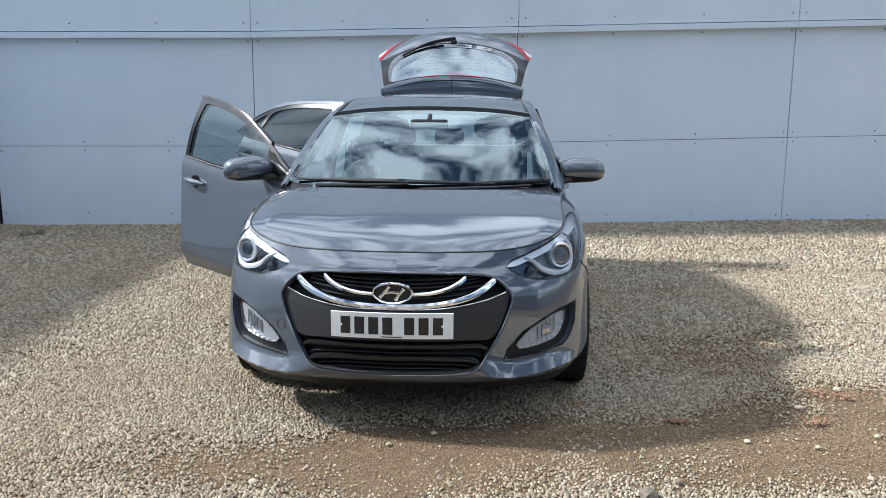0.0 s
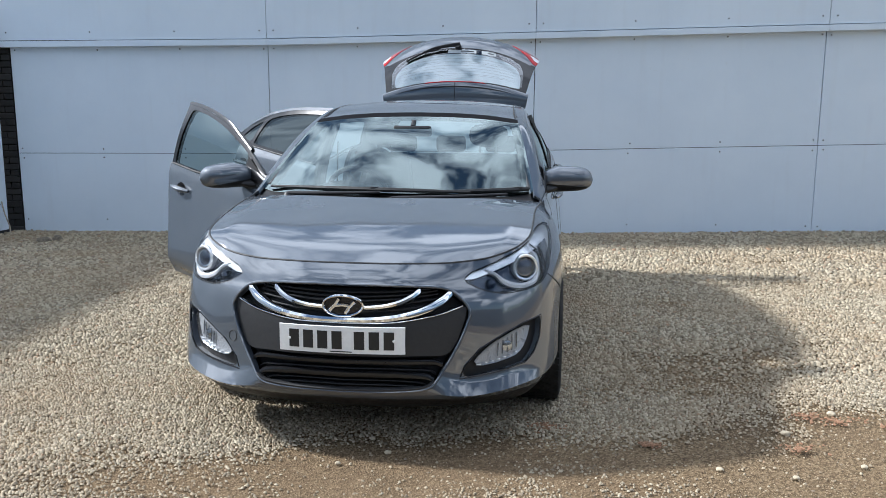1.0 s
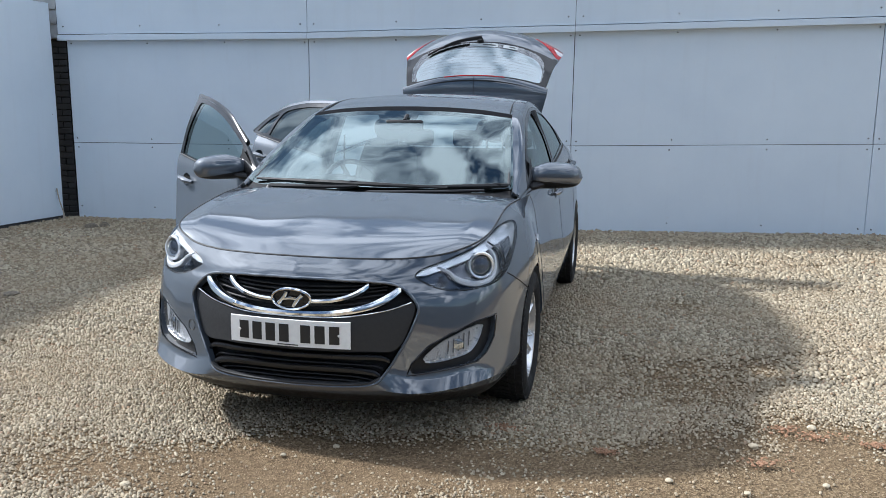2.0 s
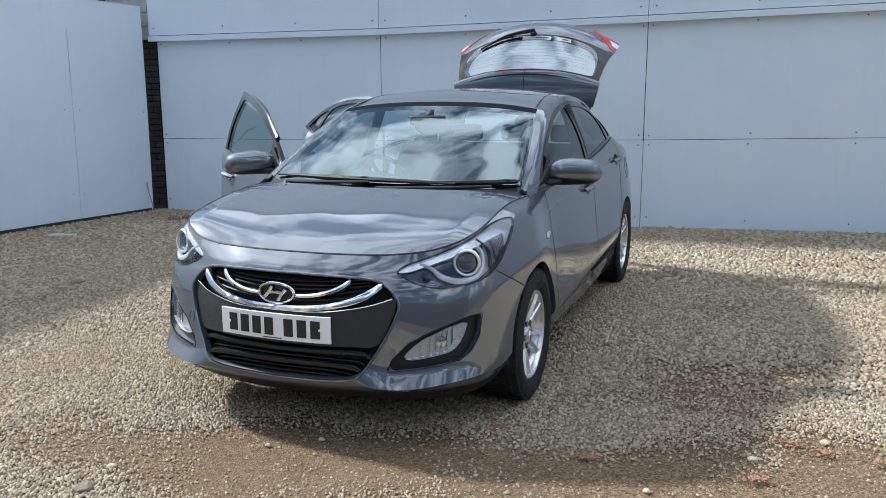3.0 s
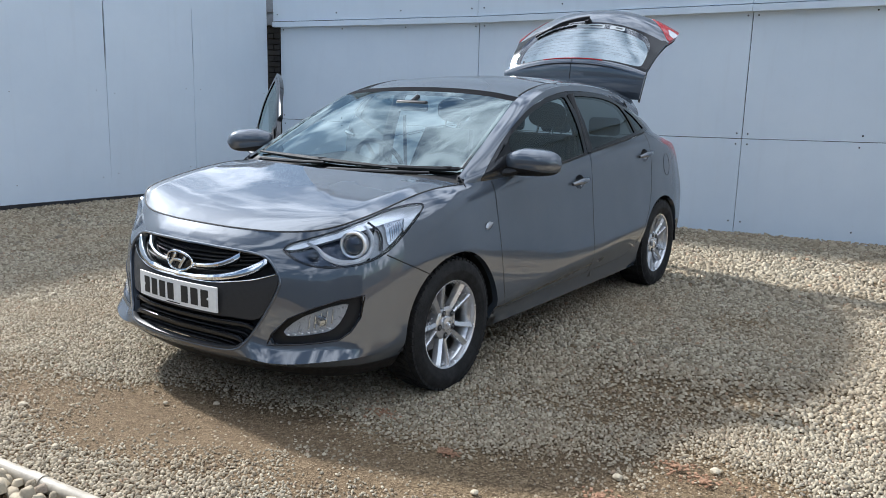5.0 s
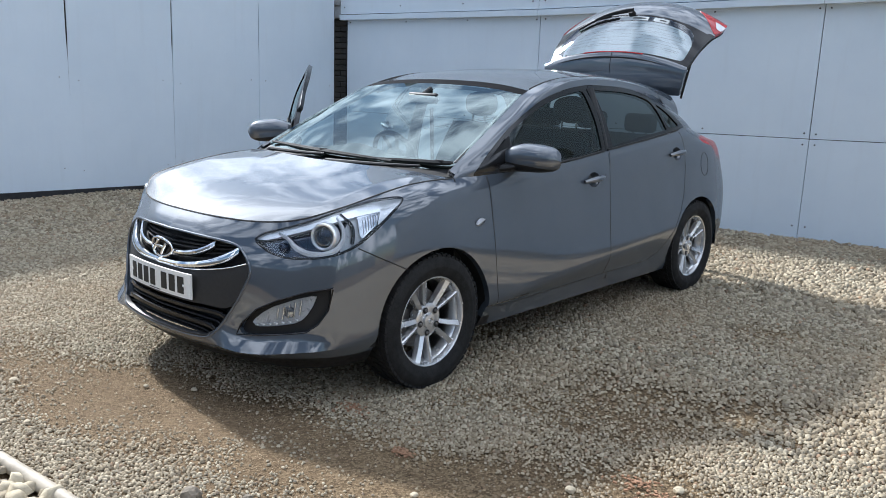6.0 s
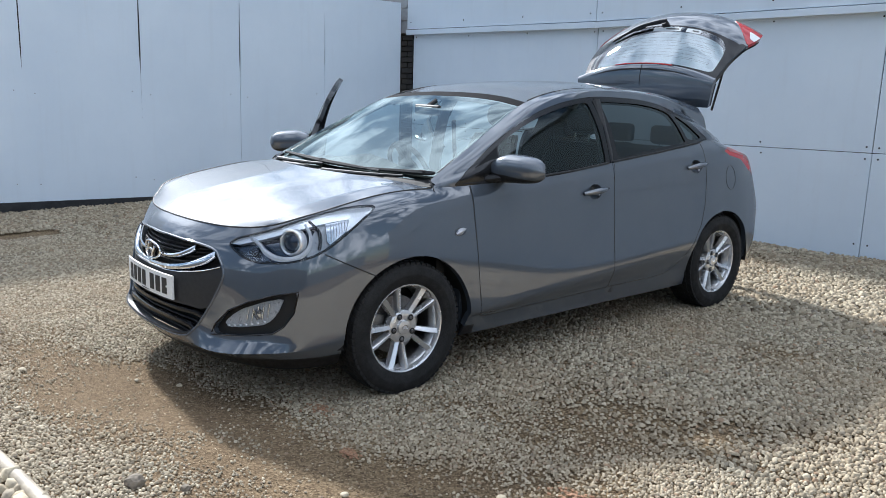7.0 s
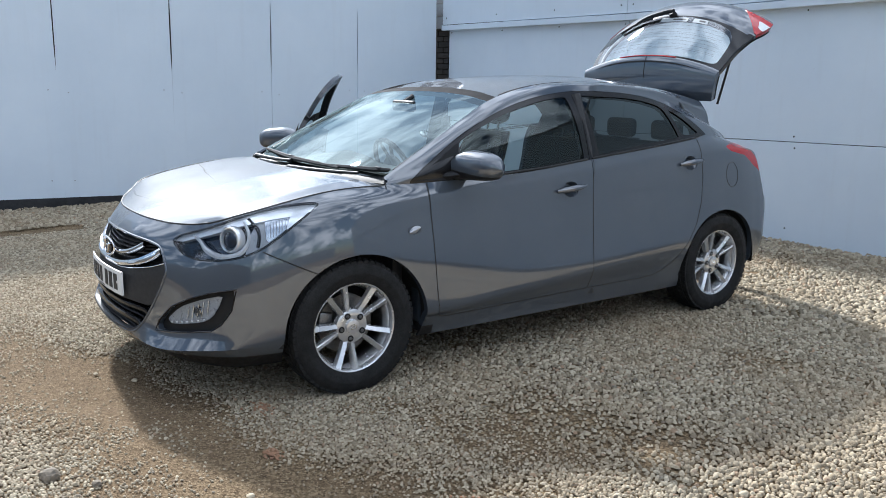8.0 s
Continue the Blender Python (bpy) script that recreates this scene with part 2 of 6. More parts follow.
# ---- mesh tools: a surface is (vertices with x, y, z and two map columns, faces) ----
def cr(points, t):
    """Catmull-Rom spline through the rows, at the parameters t (0 to rows - 1)."""
    p = np.asarray(points, float)
    p = np.vstack([2 * p[0] - p[1], p, 2 * p[-1] - p[-2]])
    t = np.clip(np.asarray(t, float), 0, len(p) - 3 - 1e-9)
    i = t.astype(int)
    f = (t - i)[:, None]
    a, b, c, d = p[i], p[i + 1], p[i + 2], p[i + 3]
    return 0.5 * (2 * b + (c - a) * f + (2 * a - 5 * b + 4 * c - d) * f ** 2 + (3 * b - a - 3 * c + d) * f ** 3)


def smooth(points, n, closed=False):
    p = np.asarray(points, float)
    if closed:
        k = len(p)
        q = np.vstack([p[-2:], p, p[:3]])
        return cr(q, 2 + np.linspace(0, k, n, endpoint=False))
    return cr(p, np.linspace(0, len(p) - 1, n))


def dense(loop, n):
    """A closed polygon with straight sides, resampled to n even points."""
    p = np.vstack([np.asarray(loop, float), np.asarray(loop[:1], float)])
    d = np.concatenate([[0], np.cumsum(np.linalg.norm(np.diff(p, axis=0), axis=1))])
    t = np.linspace(0, d[-1], n, endpoint=False)
    return np.column_stack([np.interp(t, d, p[:, 0]), np.interp(t, d, p[:, 1])])


def sheet(s):
    """A grid of points (nu, nv, k) as a surface."""
    s = np.asarray(s, float)
    nu, nv, k = s.shape
    v = s.reshape(-1, k)
    if k == 3:
        v = np.hstack([v, np.zeros((len(v), 2))])
    i = np.arange(nu * nv).reshape(nu, nv)
    f = np.stack([i[:-1, :-1], i[1:, :-1], i[1:, 1:], i[:-1, 1:]], -1).reshape(-1, 4).tolist()
    return v, f


def compact(v, faces):
    used = sorted({i for f in faces for i in f})
    table = {i: k for k, i in enumerate(used)}
    return (v[used] if used else v[:0]), [[table[i] for i in f] for f in faces]


def cut(m, d):
    """Parts a surface where d (one value a vertex) changes sign: the part with d >= 0 and the rest."""
    v, faces = m
    d = np.where(np.abs(d) < 1e-6, 1e-6, d)
    extra, seen, keep, rest = [], {}, [], []
    n0 = len(v)
    pos = d >= 0
    for f in faces:
        s = [pos[i] for i in f]
        if all(s):
            keep.append(f)
        elif not any(s):
            rest.append(f)
        else:
            a, b = [], []
            for k, i in enumerate(f):
                j = f[(k + 1) % len(f)]
                (a if pos[i] else b).append(i)
                if pos[i] != pos[j]:
                    key = (i, j) if i < j else (j, i)
                    if key not in seen:
                        w = d[key[0]] / (d[key[0]] - d[key[1]])
                        seen[key] = n0 + len(extra)
                        extra.append(v[key[0]] * (1 - w) + v[key[1]] * w)
                    a.append(seen[key])
                    b.append(seen[key])
            if len(a) > 2:
                keep.append(a)
            if len(b) > 2:
                rest.append(b)
    v2 = np.vstack([v, extra]) if extra else v
    return compact(v2, keep), compact(v2, rest)


def within(loop, p):
    """Signed distance of the points p (n, 2) to a closed loop: positive inside."""
    a = np.asarray(loop, float)
    b = np.roll(a, -1, 0)
    dist = np.full(len(p), 1e9)
    inside = np.zeros(len(p), bool)
    for (ax, ay), (bx, by) in zip(a, b):
        ex, ey = bx - ax, by - ay
        L = ex * ex + ey * ey + 1e-12
        t = np.clip(((p[:, 0] - ax) * ex + (p[:, 1] - ay) * ey) / L, 0, 1)
        dist = np.minimum(dist, np.hypot(p[:, 0] - ax - t * ex, p[:, 1] - ay - t * ey))
        if ay != by:
            hit = ((ay > p[:, 1]) != (by > p[:, 1])) & (p[:, 0] < (bx - ax) * (p[:, 1] - ay) / (by - ay) + ax)
            inside ^= hit
    return np.where(inside, dist, -dist)


def normals(m):
    v, faces = m
    n = np.zeros((len(v), 3))
    for f in faces:
        a, b, c = v[f[0], :3], v[f[1], :3], v[f[2], :3]
        k = np.cross(b - a, c - a)
        if len(f) > 3:
            k = k + np.cross(c - a, v[f[3], :3] - a)
        for i in f:
            n[i] += k
    return n / (np.linalg.norm(n, axis=1, keepdims=True) + 1e-12)


def flip(m):
    return m[0], [f[::-1] for f in m[1]]


def oriented(m, out):
    """Turned so that its faces look towards out."""
    n = normals(m)
    return m if float(np.sum(n @ np.asarray(out, float))) >= 0 else flip(m)


def mirror(m):
    v = m[0].copy()
    v[:, 0] *= -1
    return v, [f[::-1] for f in m[1]]


def join(*ms):
    vs, fs, k = [], [], 0
    for v, f in ms:
        vs.append(v)
        fs += [[i + k for i in q] for q in f]
        k += len(v)
    return np.vstack(vs), fs


def both(m):
    """The surface and its mirror image, welded at x = 0."""
    m = join(m, mirror(m))
    v, faces = m
    key, table, where = {}, [], []
    for i, p in enumerate(v):
        k = (round(p[0], 4), round(p[1], 4), round(p[2], 4)) if abs(p[0]) < 1e-4 else i
        if k not in key:
            key[k] = len(where)
            where.append(i)
        table.append(key[k])
    out = []
    for f in faces:
        g = [table[i] for i in f]
        g = [a for k, a in enumerate(g) if a != g[k - 1]]
        if len(g) > 2:
            out.append(g)
    return v[where], out


def push(m, d):
    """The surface moved along its normals by d."""
    v = m[0].copy()
    v[:, :3] += normals(m)[:, None, :].reshape(-1, 3) * d
    return v, m[1]


def rim(m, depth, inset=0.0):
    """The surface with its border turned in by depth, as a pressed panel's flange."""
    v, faces = m
    count = {}
    for f in faces:
        for k, i in enumerate(f):
            j = f[(k + 1) % len(f)]
            count[(i, j)] = count.get((i, j), 0) + 1
    edges = [e for e in count if (e[1], e[0]) not in count]
    edges = [e for e in edges if not (abs(v[e[0], 0]) < 1e-4 and abs(v[e[1], 0]) < 1e-4)]
    n = normals(m)
    ids = sorted({i for e in edges for i in e})
    table = {i: len(v) + 2 * k for k, i in enumerate(ids)}
    add = []
    for i in ids:
        add.append(v[i])
        low = v[i].copy()
        low[:3] -= n[i] * depth
        add.append(low)
    out = list(faces)
    for i, j in edges:
        out.append([table[j], table[i], table[i] + 1, table[j] + 1])
    return (np.vstack([v, add]) if add else v), out


def tube(points, radius, seg=8, closed=False, flat=1.0, up=(0, 0, 1)):
    """A rod along the points; radius a number or one a point; flat squeezes it along up."""
    p = np.asarray(points, float)
    r = np.full(len(p), float(radius)) if np.ndim(radius) == 0 else np.asarray(radius, float)
    t = np.roll(p, -1, 0) - np.roll(p, 1, 0) if closed else np.gradient(p, axis=0)
    t /= np.linalg.norm(t, axis=1, keepdims=True) + 1e-12
    a = np.cross(t, np.asarray(up, float))
    bad = np.linalg.norm(a, axis=1) < 1e-3
    a[bad] = np.cross(t[bad], (0.3, 1, 0.1))
    a /= np.linalg.norm(a, axis=1, keepdims=True) + 1e-12
    b = np.cross(a, t)
    ang = np.linspace(0, 2 * np.pi, seg, endpoint=False)
    ring = p[:, None] + r[:, None, None] * (a[:, None] * np.cos(ang)[:, None] + flat * b[:, None] * np.sin(ang)[:, None])
    v = ring.reshape(-1, 3)
    f, n = [], len(p)
    for i in range(n if closed else n - 1):
        for k in range(seg):
            i2, k2 = (i + 1) % n, (k + 1) % seg
            f.append([i * seg + k, i * seg + k2, i2 * seg + k2, i2 * seg + k])
    if not closed:
        f += [list(range(seg))[::-1], [(n - 1) * seg + k for k in range(seg)]]
    return np.hstack([v, np.zeros((len(v), 2))]), f


def lathe(profile, seg=48, axis=0):
    """Turns the profile (along, radius) about an axis."""
    ang = np.linspace(0, 2 * np.pi, seg, endpoint=False)
    v, n = [], len(profile)
    for a in ang:
        for h, r in profile:
            p = [h, r * math.cos(a), r * math.sin(a)]
            v.append(p if axis == 0 else ([p[1], h, p[2]] if axis == 1 else [p[1], p[2], h]))
    f = [[i * n + k, ((i + 1) % seg) * n + k, ((i + 1) % seg) * n + k + 1, i * n + k + 1] for i in range(seg) for k in range(n - 1)]
    return np.hstack([np.array(v), np.zeros((len(v), 2))]), f


def block(lo, hi, bevel=0.0, seg=2):
    """A box with bevelled edges."""
    bm = bmesh.new()
    bmesh.ops.create_cube(bm, size=1)
    for q in bm.verts:
        q.co = Vector([lo[i] + (q.co[i] + 0.5) * (hi[i] - lo[i]) for i in range(3)])
    if bevel:
        bmesh.ops.bevel(bm, geom=bm.edges[:], offset=bevel, segments=seg, affect="EDGES", profile=0.5)
    m = np.array([[*q.co, 0, 0] for q in bm.verts]), [[q.index for q in f.verts] for f in bm.faces]
    bm.free()
    return m


def moved(m, mat):
    v = m[0].copy()
    v[:, :3] = v[:, :3] @ np.array(mat.to_3x3()).T + np.array(mat.translation)
    return v, m[1]


def mesh_of(name, m, mat, soft=35.0):
    me = bpy.data.meshes.new(name)
    me.from_pydata(m[0][:, :3].tolist(), [], m[1])
    me.materials.append(mat)
    if soft:
        me.polygons.foreach_set("use_smooth", [True] * len(me.polygons))
        me.set_sharp_from_angle(angle=radians(soft))
    me.update()
    return me


def part(name, m, mat, parent=None, label="", soft=35.0, at=(0, 0, 0)):
    """Links one surface as ONE mesh object under a thing or a part. at: the parent's own origin in these coordinates."""
    if any(at):
        m = m[0] - np.array([*at, 0, 0]), m[1]
    ob = new(name, mesh_of(name, m, mat, soft))
    ob.parent = parent
    return tagged(ob, label)


def thing(name, label, category, at=None, group="", kind=""):
    ob = new(name)
    if at is not None:
        ob.matrix_world = at
    return tagged(ob, label, category, group, kind)

# ---- the yard: ground, boarded wall, board fence ----
def ground_z(x, y):
    """The yard is level under the car and falls to the far wall, most in the left corner."""
    fall = np.interp(np.asarray(x, float), [-5.2, -2.0, 1.05, 4.3, 8.0], [0.100, 0.082, 0.070, 0.012, -0.02])
    return -fall * np.clip((np.asarray(y) - 6.6) / 3.3, 0, 1)


def build_ground():
    far = [12, 16, 24, 40, 80, 160, 400]
    xs = np.array([-f for f in far[::-1]] + list(np.arange(-9, 9.01, 0.12)) + far)
    ys = np.array([-f for f in far[::-1]] + list(np.arange(-3, 10.5, 0.12)) + [f + 3 for f in far])
    gx, gy = np.meshgrid(xs, ys, indexing="ij")
    wave = np.array([[0.014 * noise.noise(Vector((a * 0.9, b * 0.9, 0))) + 0.006 * noise.noise(Vector((a * 4, b * 4, 3))) for b in ys] for a in xs])
    near = (np.abs(gx) < 9) & (gy > -3) & (gy < 10.4)
    gz = ground_z(gx, gy) + np.where(near, wave, 0) - 0.006
    ob = part("ground", sheet(np.stack([gx, gy, gz], -1)), GROUND, soft=180)
    return tagged(ob, "pale compacted gravel yard with bare brown earth patches", "ground", kind="structure")


build_ground()


def loose_map():
    """How loose the stone lies, on a 6 cm grid over the yard: 1 for a packed layer of chippings, 0 for fines pressed bare by wheels."""
    xs, ys = np.arange(-6.0, 9.0, 0.06), np.arange(-3.0, 10.2, 0.06)
    wave = np.array([[noise.noise(Vector((a * 0.8, b * 1.3, 5.0))) + 0.7 * noise.noise(Vector((a * 2.6, b * 3.6, 9.0))) + 0.35 * noise.noise(Vector((a * 7, b * 9, 2.0))) for b in ys] for a in xs])
    gx, gy = np.meshgrid(xs, ys, indexing="ij")
    bare = np.exp(-(((gx - 0.8) / 2.1) ** 2 + ((gy - 3.22 - 0.10 * gx) / 0.42) ** 2) ** 2) + 0.75 * np.exp(-((gx - 2.3) / 0.75) ** 2 - ((gy - 3.95) / 0.22) ** 2) + 0.5 * np.exp(-((gx - 1.5) / 0.5) ** 2 - ((gy - 4.6) / 0.3) ** 2)
    return xs, ys, np.clip(1.12 + 0.75 * wave - 1.15 * bare, 0, 1)


def looseness(x, y, table):
    xs, ys, g = table
    i, j = np.clip((x - xs[0]) / 0.06, 0, len(xs) - 1.001), np.clip((y - ys[0]) / 0.06, 0, len(ys) - 1.001)
    i0, j0 = i.astype(int), j.astype(int)
    u, w = i - i0, j - j0
    return g[i0, j0] * (1 - u) * (1 - w) + g[i0 + 1, j0] * u * (1 - w) + g[i0, j0 + 1] * (1 - u) * w + g[i0 + 1, j0 + 1] * u * w


def build_gravel():
    """Loose limestone chips over the yard, one uncountable mass: packed rounded chips, fine grit where wheels have worn it bare."""
    rng = np.random.default_rng(7)
    side = np.arange(6)
    hull = np.vstack([np.array([(k, (k + 1) % 6, 6 + (k + 1) % 6), (k, 6 + (k + 1) % 6, 6 + k)]) for k in side] + [np.array([(6, 7, 8), (6, 8, 9), (6, 9, 11), (9, 10, 11)])])
    grit = np.array([(0, 1, 3), (1, 2, 3), (2, 0, 3)])
    mass = {0: ([], [], [0]), 1: ([], [], [0])}
    table = loose_map()
    for full, pitch, box in ((1, 0.0148, (-2.1, 3.4, 2.65, 4.6)), (0, 0.0135, (-1.8, 3.4, 2.65, 4.6)), (1, 0.0205, (-3.4, 5.4, 4.6, 6.9)), (1, 0.0195, (-4.0, -2.1, 2.6, 4.6)), (1, 0.027, (-4.3, -3.4, 4.6, 6.9)), (1, 0.029, (3.4, 5.4, 2.6, 4.6)), (1, 0.033, (-5.5, 8.0, 6.9, 9.88)), (1, 0.032, (-5.5, -4.3, 2.0, 6.9)), (1, 0.048, (5.4, 8.5, 2.6, 6.9)), (1, 0.060, (-5.5, 8.5, -2.5, 2.6))):
        gx, gy = np.meshgrid(np.arange(box[0], box[1], pitch), np.arange(box[2], box[3], pitch * 0.84))
        gx = gx + (np.arange(gx.shape[0]) % 2)[:, None] * pitch * 0.5
        x, y = (g.ravel() + rng.uniform(-0.34, 0.34, g.size) * pitch for g in (gx, gy))
        heap = looseness(x, y, table)
        keep = rng.uniform(0, 1, len(x)) < (0.05 + 1.0 * heap if full else 1.0 - 0.75 * heap)
        x, y, heap = x[keep], y[keep], heap[keep]
        n = len(x)
        size = pitch * (0.40 + 0.26 * rng.uniform(0, 1, n) ** 1.3) * (0.74 + 0.30 * heap) * (1.0 if full else 0.62)
        size = np.where(rng.uniform(0, 1, n) < 0.03, size * 1.45, size)
        if full:
            # a worn chip: uneven six-sided waist, smaller tilted top
            ang = (side + rng.uniform(-0.34, 0.34, (n, 6))) * (math.pi / 3)
            out = rng.uniform(0.80, 1.10, (n, 6))
            inn = out * rng.uniform(0.50, 0.78, (n, 6))
            top = 0.62 + rng.uniform(-0.10, 0.14, (n, 6)) + rng.uniform(-0.26, 0.26, (n, 1)) * np.cos(ang)
            v = np.concatenate([np.stack([np.cos(ang) * out, np.sin(ang) * out, np.full((n, 6), -0.10)], -1), np.stack([np.cos(ang) * inn, np.sin(ang) * inn, top], -1)], 1)
            tri = hull
        else:
            ang = (np.arange(3) + rng.uniform(-0.3, 0.3, (n, 3))) * (2 * math.pi / 3)
            v = np.concatenate([np.stack([np.cos(ang), np.sin(ang), np.full((n, 3), -0.3)], -1), np.stack([rng.uniform(-0.3, 0.3, (n, 1)), rng.uniform(-0.3, 0.3, (n, 1)), rng.uniform(0.35, 0.6, (n, 1))], -1)], 1)
            tri = grit
        v = v * (size[:, None] * np.stack([rng.uniform(0.95, 1.35, n), rng.uniform(0.74, 1.0, n), rng.uniform(0.75, 1.15, n)], -1))[:, None]
        a = rng.uniform(0, 6.283, n)
        ca, sa = np.cos(a)[:, None], np.sin(a)[:, None]
        v = np.stack([v[..., 0] * ca - v[..., 1] * sa, v[..., 0] * sa + v[..., 1] * ca, v[..., 2]], -1)
        lift = ground_z(x, y) - 0.002 + heap * rng.uniform(0.12, 0.62, n) * pitch - (1 - heap) * size * 0.25
        v += np.stack([x, y, lift], -1)[:, None]
        verts, faces, base = mass[full]
        faces.append((tri[None] + (base[0] + np.arange(n) * v.shape[1])[:, None, None]).reshape(-1, 3))
        verts.append(v.reshape(-1, 3))
        base[0] += n * v.shape[1]
    for full, name, mat, label in ((1, "gravel", STONE, "loose pale limestone gravel chippings spread over the yard"), (0, "grit", GRIT, "fine brown grit trodden into the bare earth")):
        verts, faces = np.vstack(mass[full][0]), np.vstack(mass[full][1])
        me = bpy.data.meshes.new(name)
        me.vertices.add(len(verts))
        me.vertices.foreach_set("co", verts.ravel())
        me.loops.add(faces.size)
        me.loops.foreach_set("vertex_index", faces.ravel())
        me.polygons.add(len(faces))
        me.polygons.foreach_set("loop_start", np.arange(0, faces.size, 3))
        me.materials.append(mat)
        me.update(calc_edges=True)
        me.shade_smooth()
        tagged(new(name, me), label, "gravel", kind="stuff")


build_gravel()

WALL_Y = 9.90


def seam_z(x):
    return float(np.interp(x, [-5.1, -2.01, 1.055, 4.29, 16.5], [0.850, 0.862, 0.915, 0.992, 1.28]))


def ledge_z(x):
    return float(np.interp(x, [-5.1, -2.01, 1.055, 4.29, 16.5], [2.072, 2.096, 2.170, 2.254, 2.56]))


def slab(x0, x1, lo, hi, y0, y1, bevel=0.003):
    """A board in the wall's plane whose lower and upper edges follow the functions lo and hi."""
    m = block((x0, y0, 0), (x1, y1, 1), 0)
    v = m[0].copy()
    for p in v:
        p[2] = hi(p[0]) if p[2] > 0.5 else lo(p[0])
    bm = bmesh.new()
    vs = [bm.verts.new(p[:3]) for p in v]
    for f in m[1]:
        bm.faces.new([vs[i] for i in f])
    bmesh.ops.bevel(bm, geom=bm.edges[:], offset=bevel, segments=1, affect="EDGES")
    bm.verts.index_update()
    out = np.array([[*q.co, 0, 0] for q in bm.verts]), [[q.index for q in f.verts] for f in bm.faces]
    bm.free()
    return out


def build_wall():
    wall = part("wall_north", block((-5.05, WALL_Y + 0.03, -0.3), (16.5, WALL_Y + 0.25, 4.6)), DARK, soft=0)
    tagged(wall, "long wall clad in white painted boards", "wall", kind="structure")
    joints = [-5.05, -2.01, 1.055, 4.29, 7.36, 10.41, 13.46, 16.51]
    bolt = mesh_of("bolt", lathe([(0.0, 0.0085), (-0.004, 0.008), (-0.006, 0.005), (-0.006, 0.0)], 10, 1), DARK)

    def bolts(x, z, y):
        b = new("bolt", bolt)
        b.location, b.parent = (x, y, z), wall
    for a, b in zip(joints, joints[1:]):
        sag = random.uniform(-0.003, 0.003)
        part("board", slab(a + 0.003, b - 0.003, lambda x: -0.25, lambda x: seam_z(x) - 0.003, WALL_Y + sag, WALL_Y + 0.028), BOARD, wall)
        part("board", slab(a + 0.002, b - 0.006, lambda x: seam_z(x) + 0.003, lambda x: ledge_z(x) + 0.03, WALL_Y + 0.003 - sag, WALL_Y + 0.028), BOARD, wall)
        xs = [a + 0.06 + (b - a - 0.12) * k / 3 for k in range(4)]
        for x in xs:
            for z in (seam_z(x) - 0.055, seam_z(x) + 0.055, ledge_z(x) - 0.035, 0.06):
                bolts(x + random.uniform(-0.012, 0.012), z + random.uniform(-0.008, 0.008), WALL_Y - 0.002)
    joints[0] = -5.13
    for a, b in zip(joints, joints[1:]):
        part("fascia_board", slab(a + 0.002, b - 0.003, lambda x: ledge_z(x) + 0.077, lambda x: 4.6, WALL_Y - 0.055, WALL_Y + 0.028), BOARD, wall)
        part("ledge", slab(a, b - 0.002, ledge_z, lambda x: ledge_z(x) + 0.068, WALL_Y - 0.075, WALL_Y + 0.0), BOARD, wall)
        for k in range(4):
            x = a + 0.08 + (b - a - 0.16) * k / 3
            bolts(x, ledge_z(x) + 0.165, WALL_Y - 0.057)
    part("backing", slab(-5.13, 16.4, lambda x: ledge_z(x) + 0.06, lambda x: ledge_z(x) + 0.09, WALL_Y - 0.045, WALL_Y + 0.02), DARK, wall)
    part("coping", slab(-5.13, 16.5, lambda x: 4.6, lambda x: 4.68, WALL_Y - 0.10, WALL_Y + 0.3), GREYMETAL, wall)


build_wall()


def build_brick_wall():
    core = part("brick_wall", block((-9.0, WALL_Y + 0.03, -0.3), (-5.055, WALL_Y + 0.25, 3.3)), DARK, soft=0)
    tagged(core, "black painted brick wall end beside white boards", "wall", kind="structure")
    one = mesh_of("brick", block((0.005, 0, 0.005), (0.22, 0.03, 0.07), 0.004, 1), BRICK)
    half = mesh_of("brick", block((0.005, 0, 0.005), (0.107, 0.03, 0.07), 0.004, 1), BRICK)
    for row in range(38):
        x, k = -5.06, 0
        while x > -5.85:
            short = row % 2 and k == 0
            w = 0.1125 if short else 0.225
            x -= w
            b = new("brick", half if short else one)
            b.location, b.parent = (x, WALL_Y - 0.002 + random.uniform(0, 0.004), -0.1 + row * 0.075), core
            k += 1
    for k in range(5):
        part("weatherboard", moved(block((-5.75, -0.02, 0), (-5.135, 0.02, 0.19), 0.004), pose(0, WALL_Y - 0.04, 2.10 + 0.17 * k, -7, 0, 0)), GREYMETAL, core)


build_brick_wall()



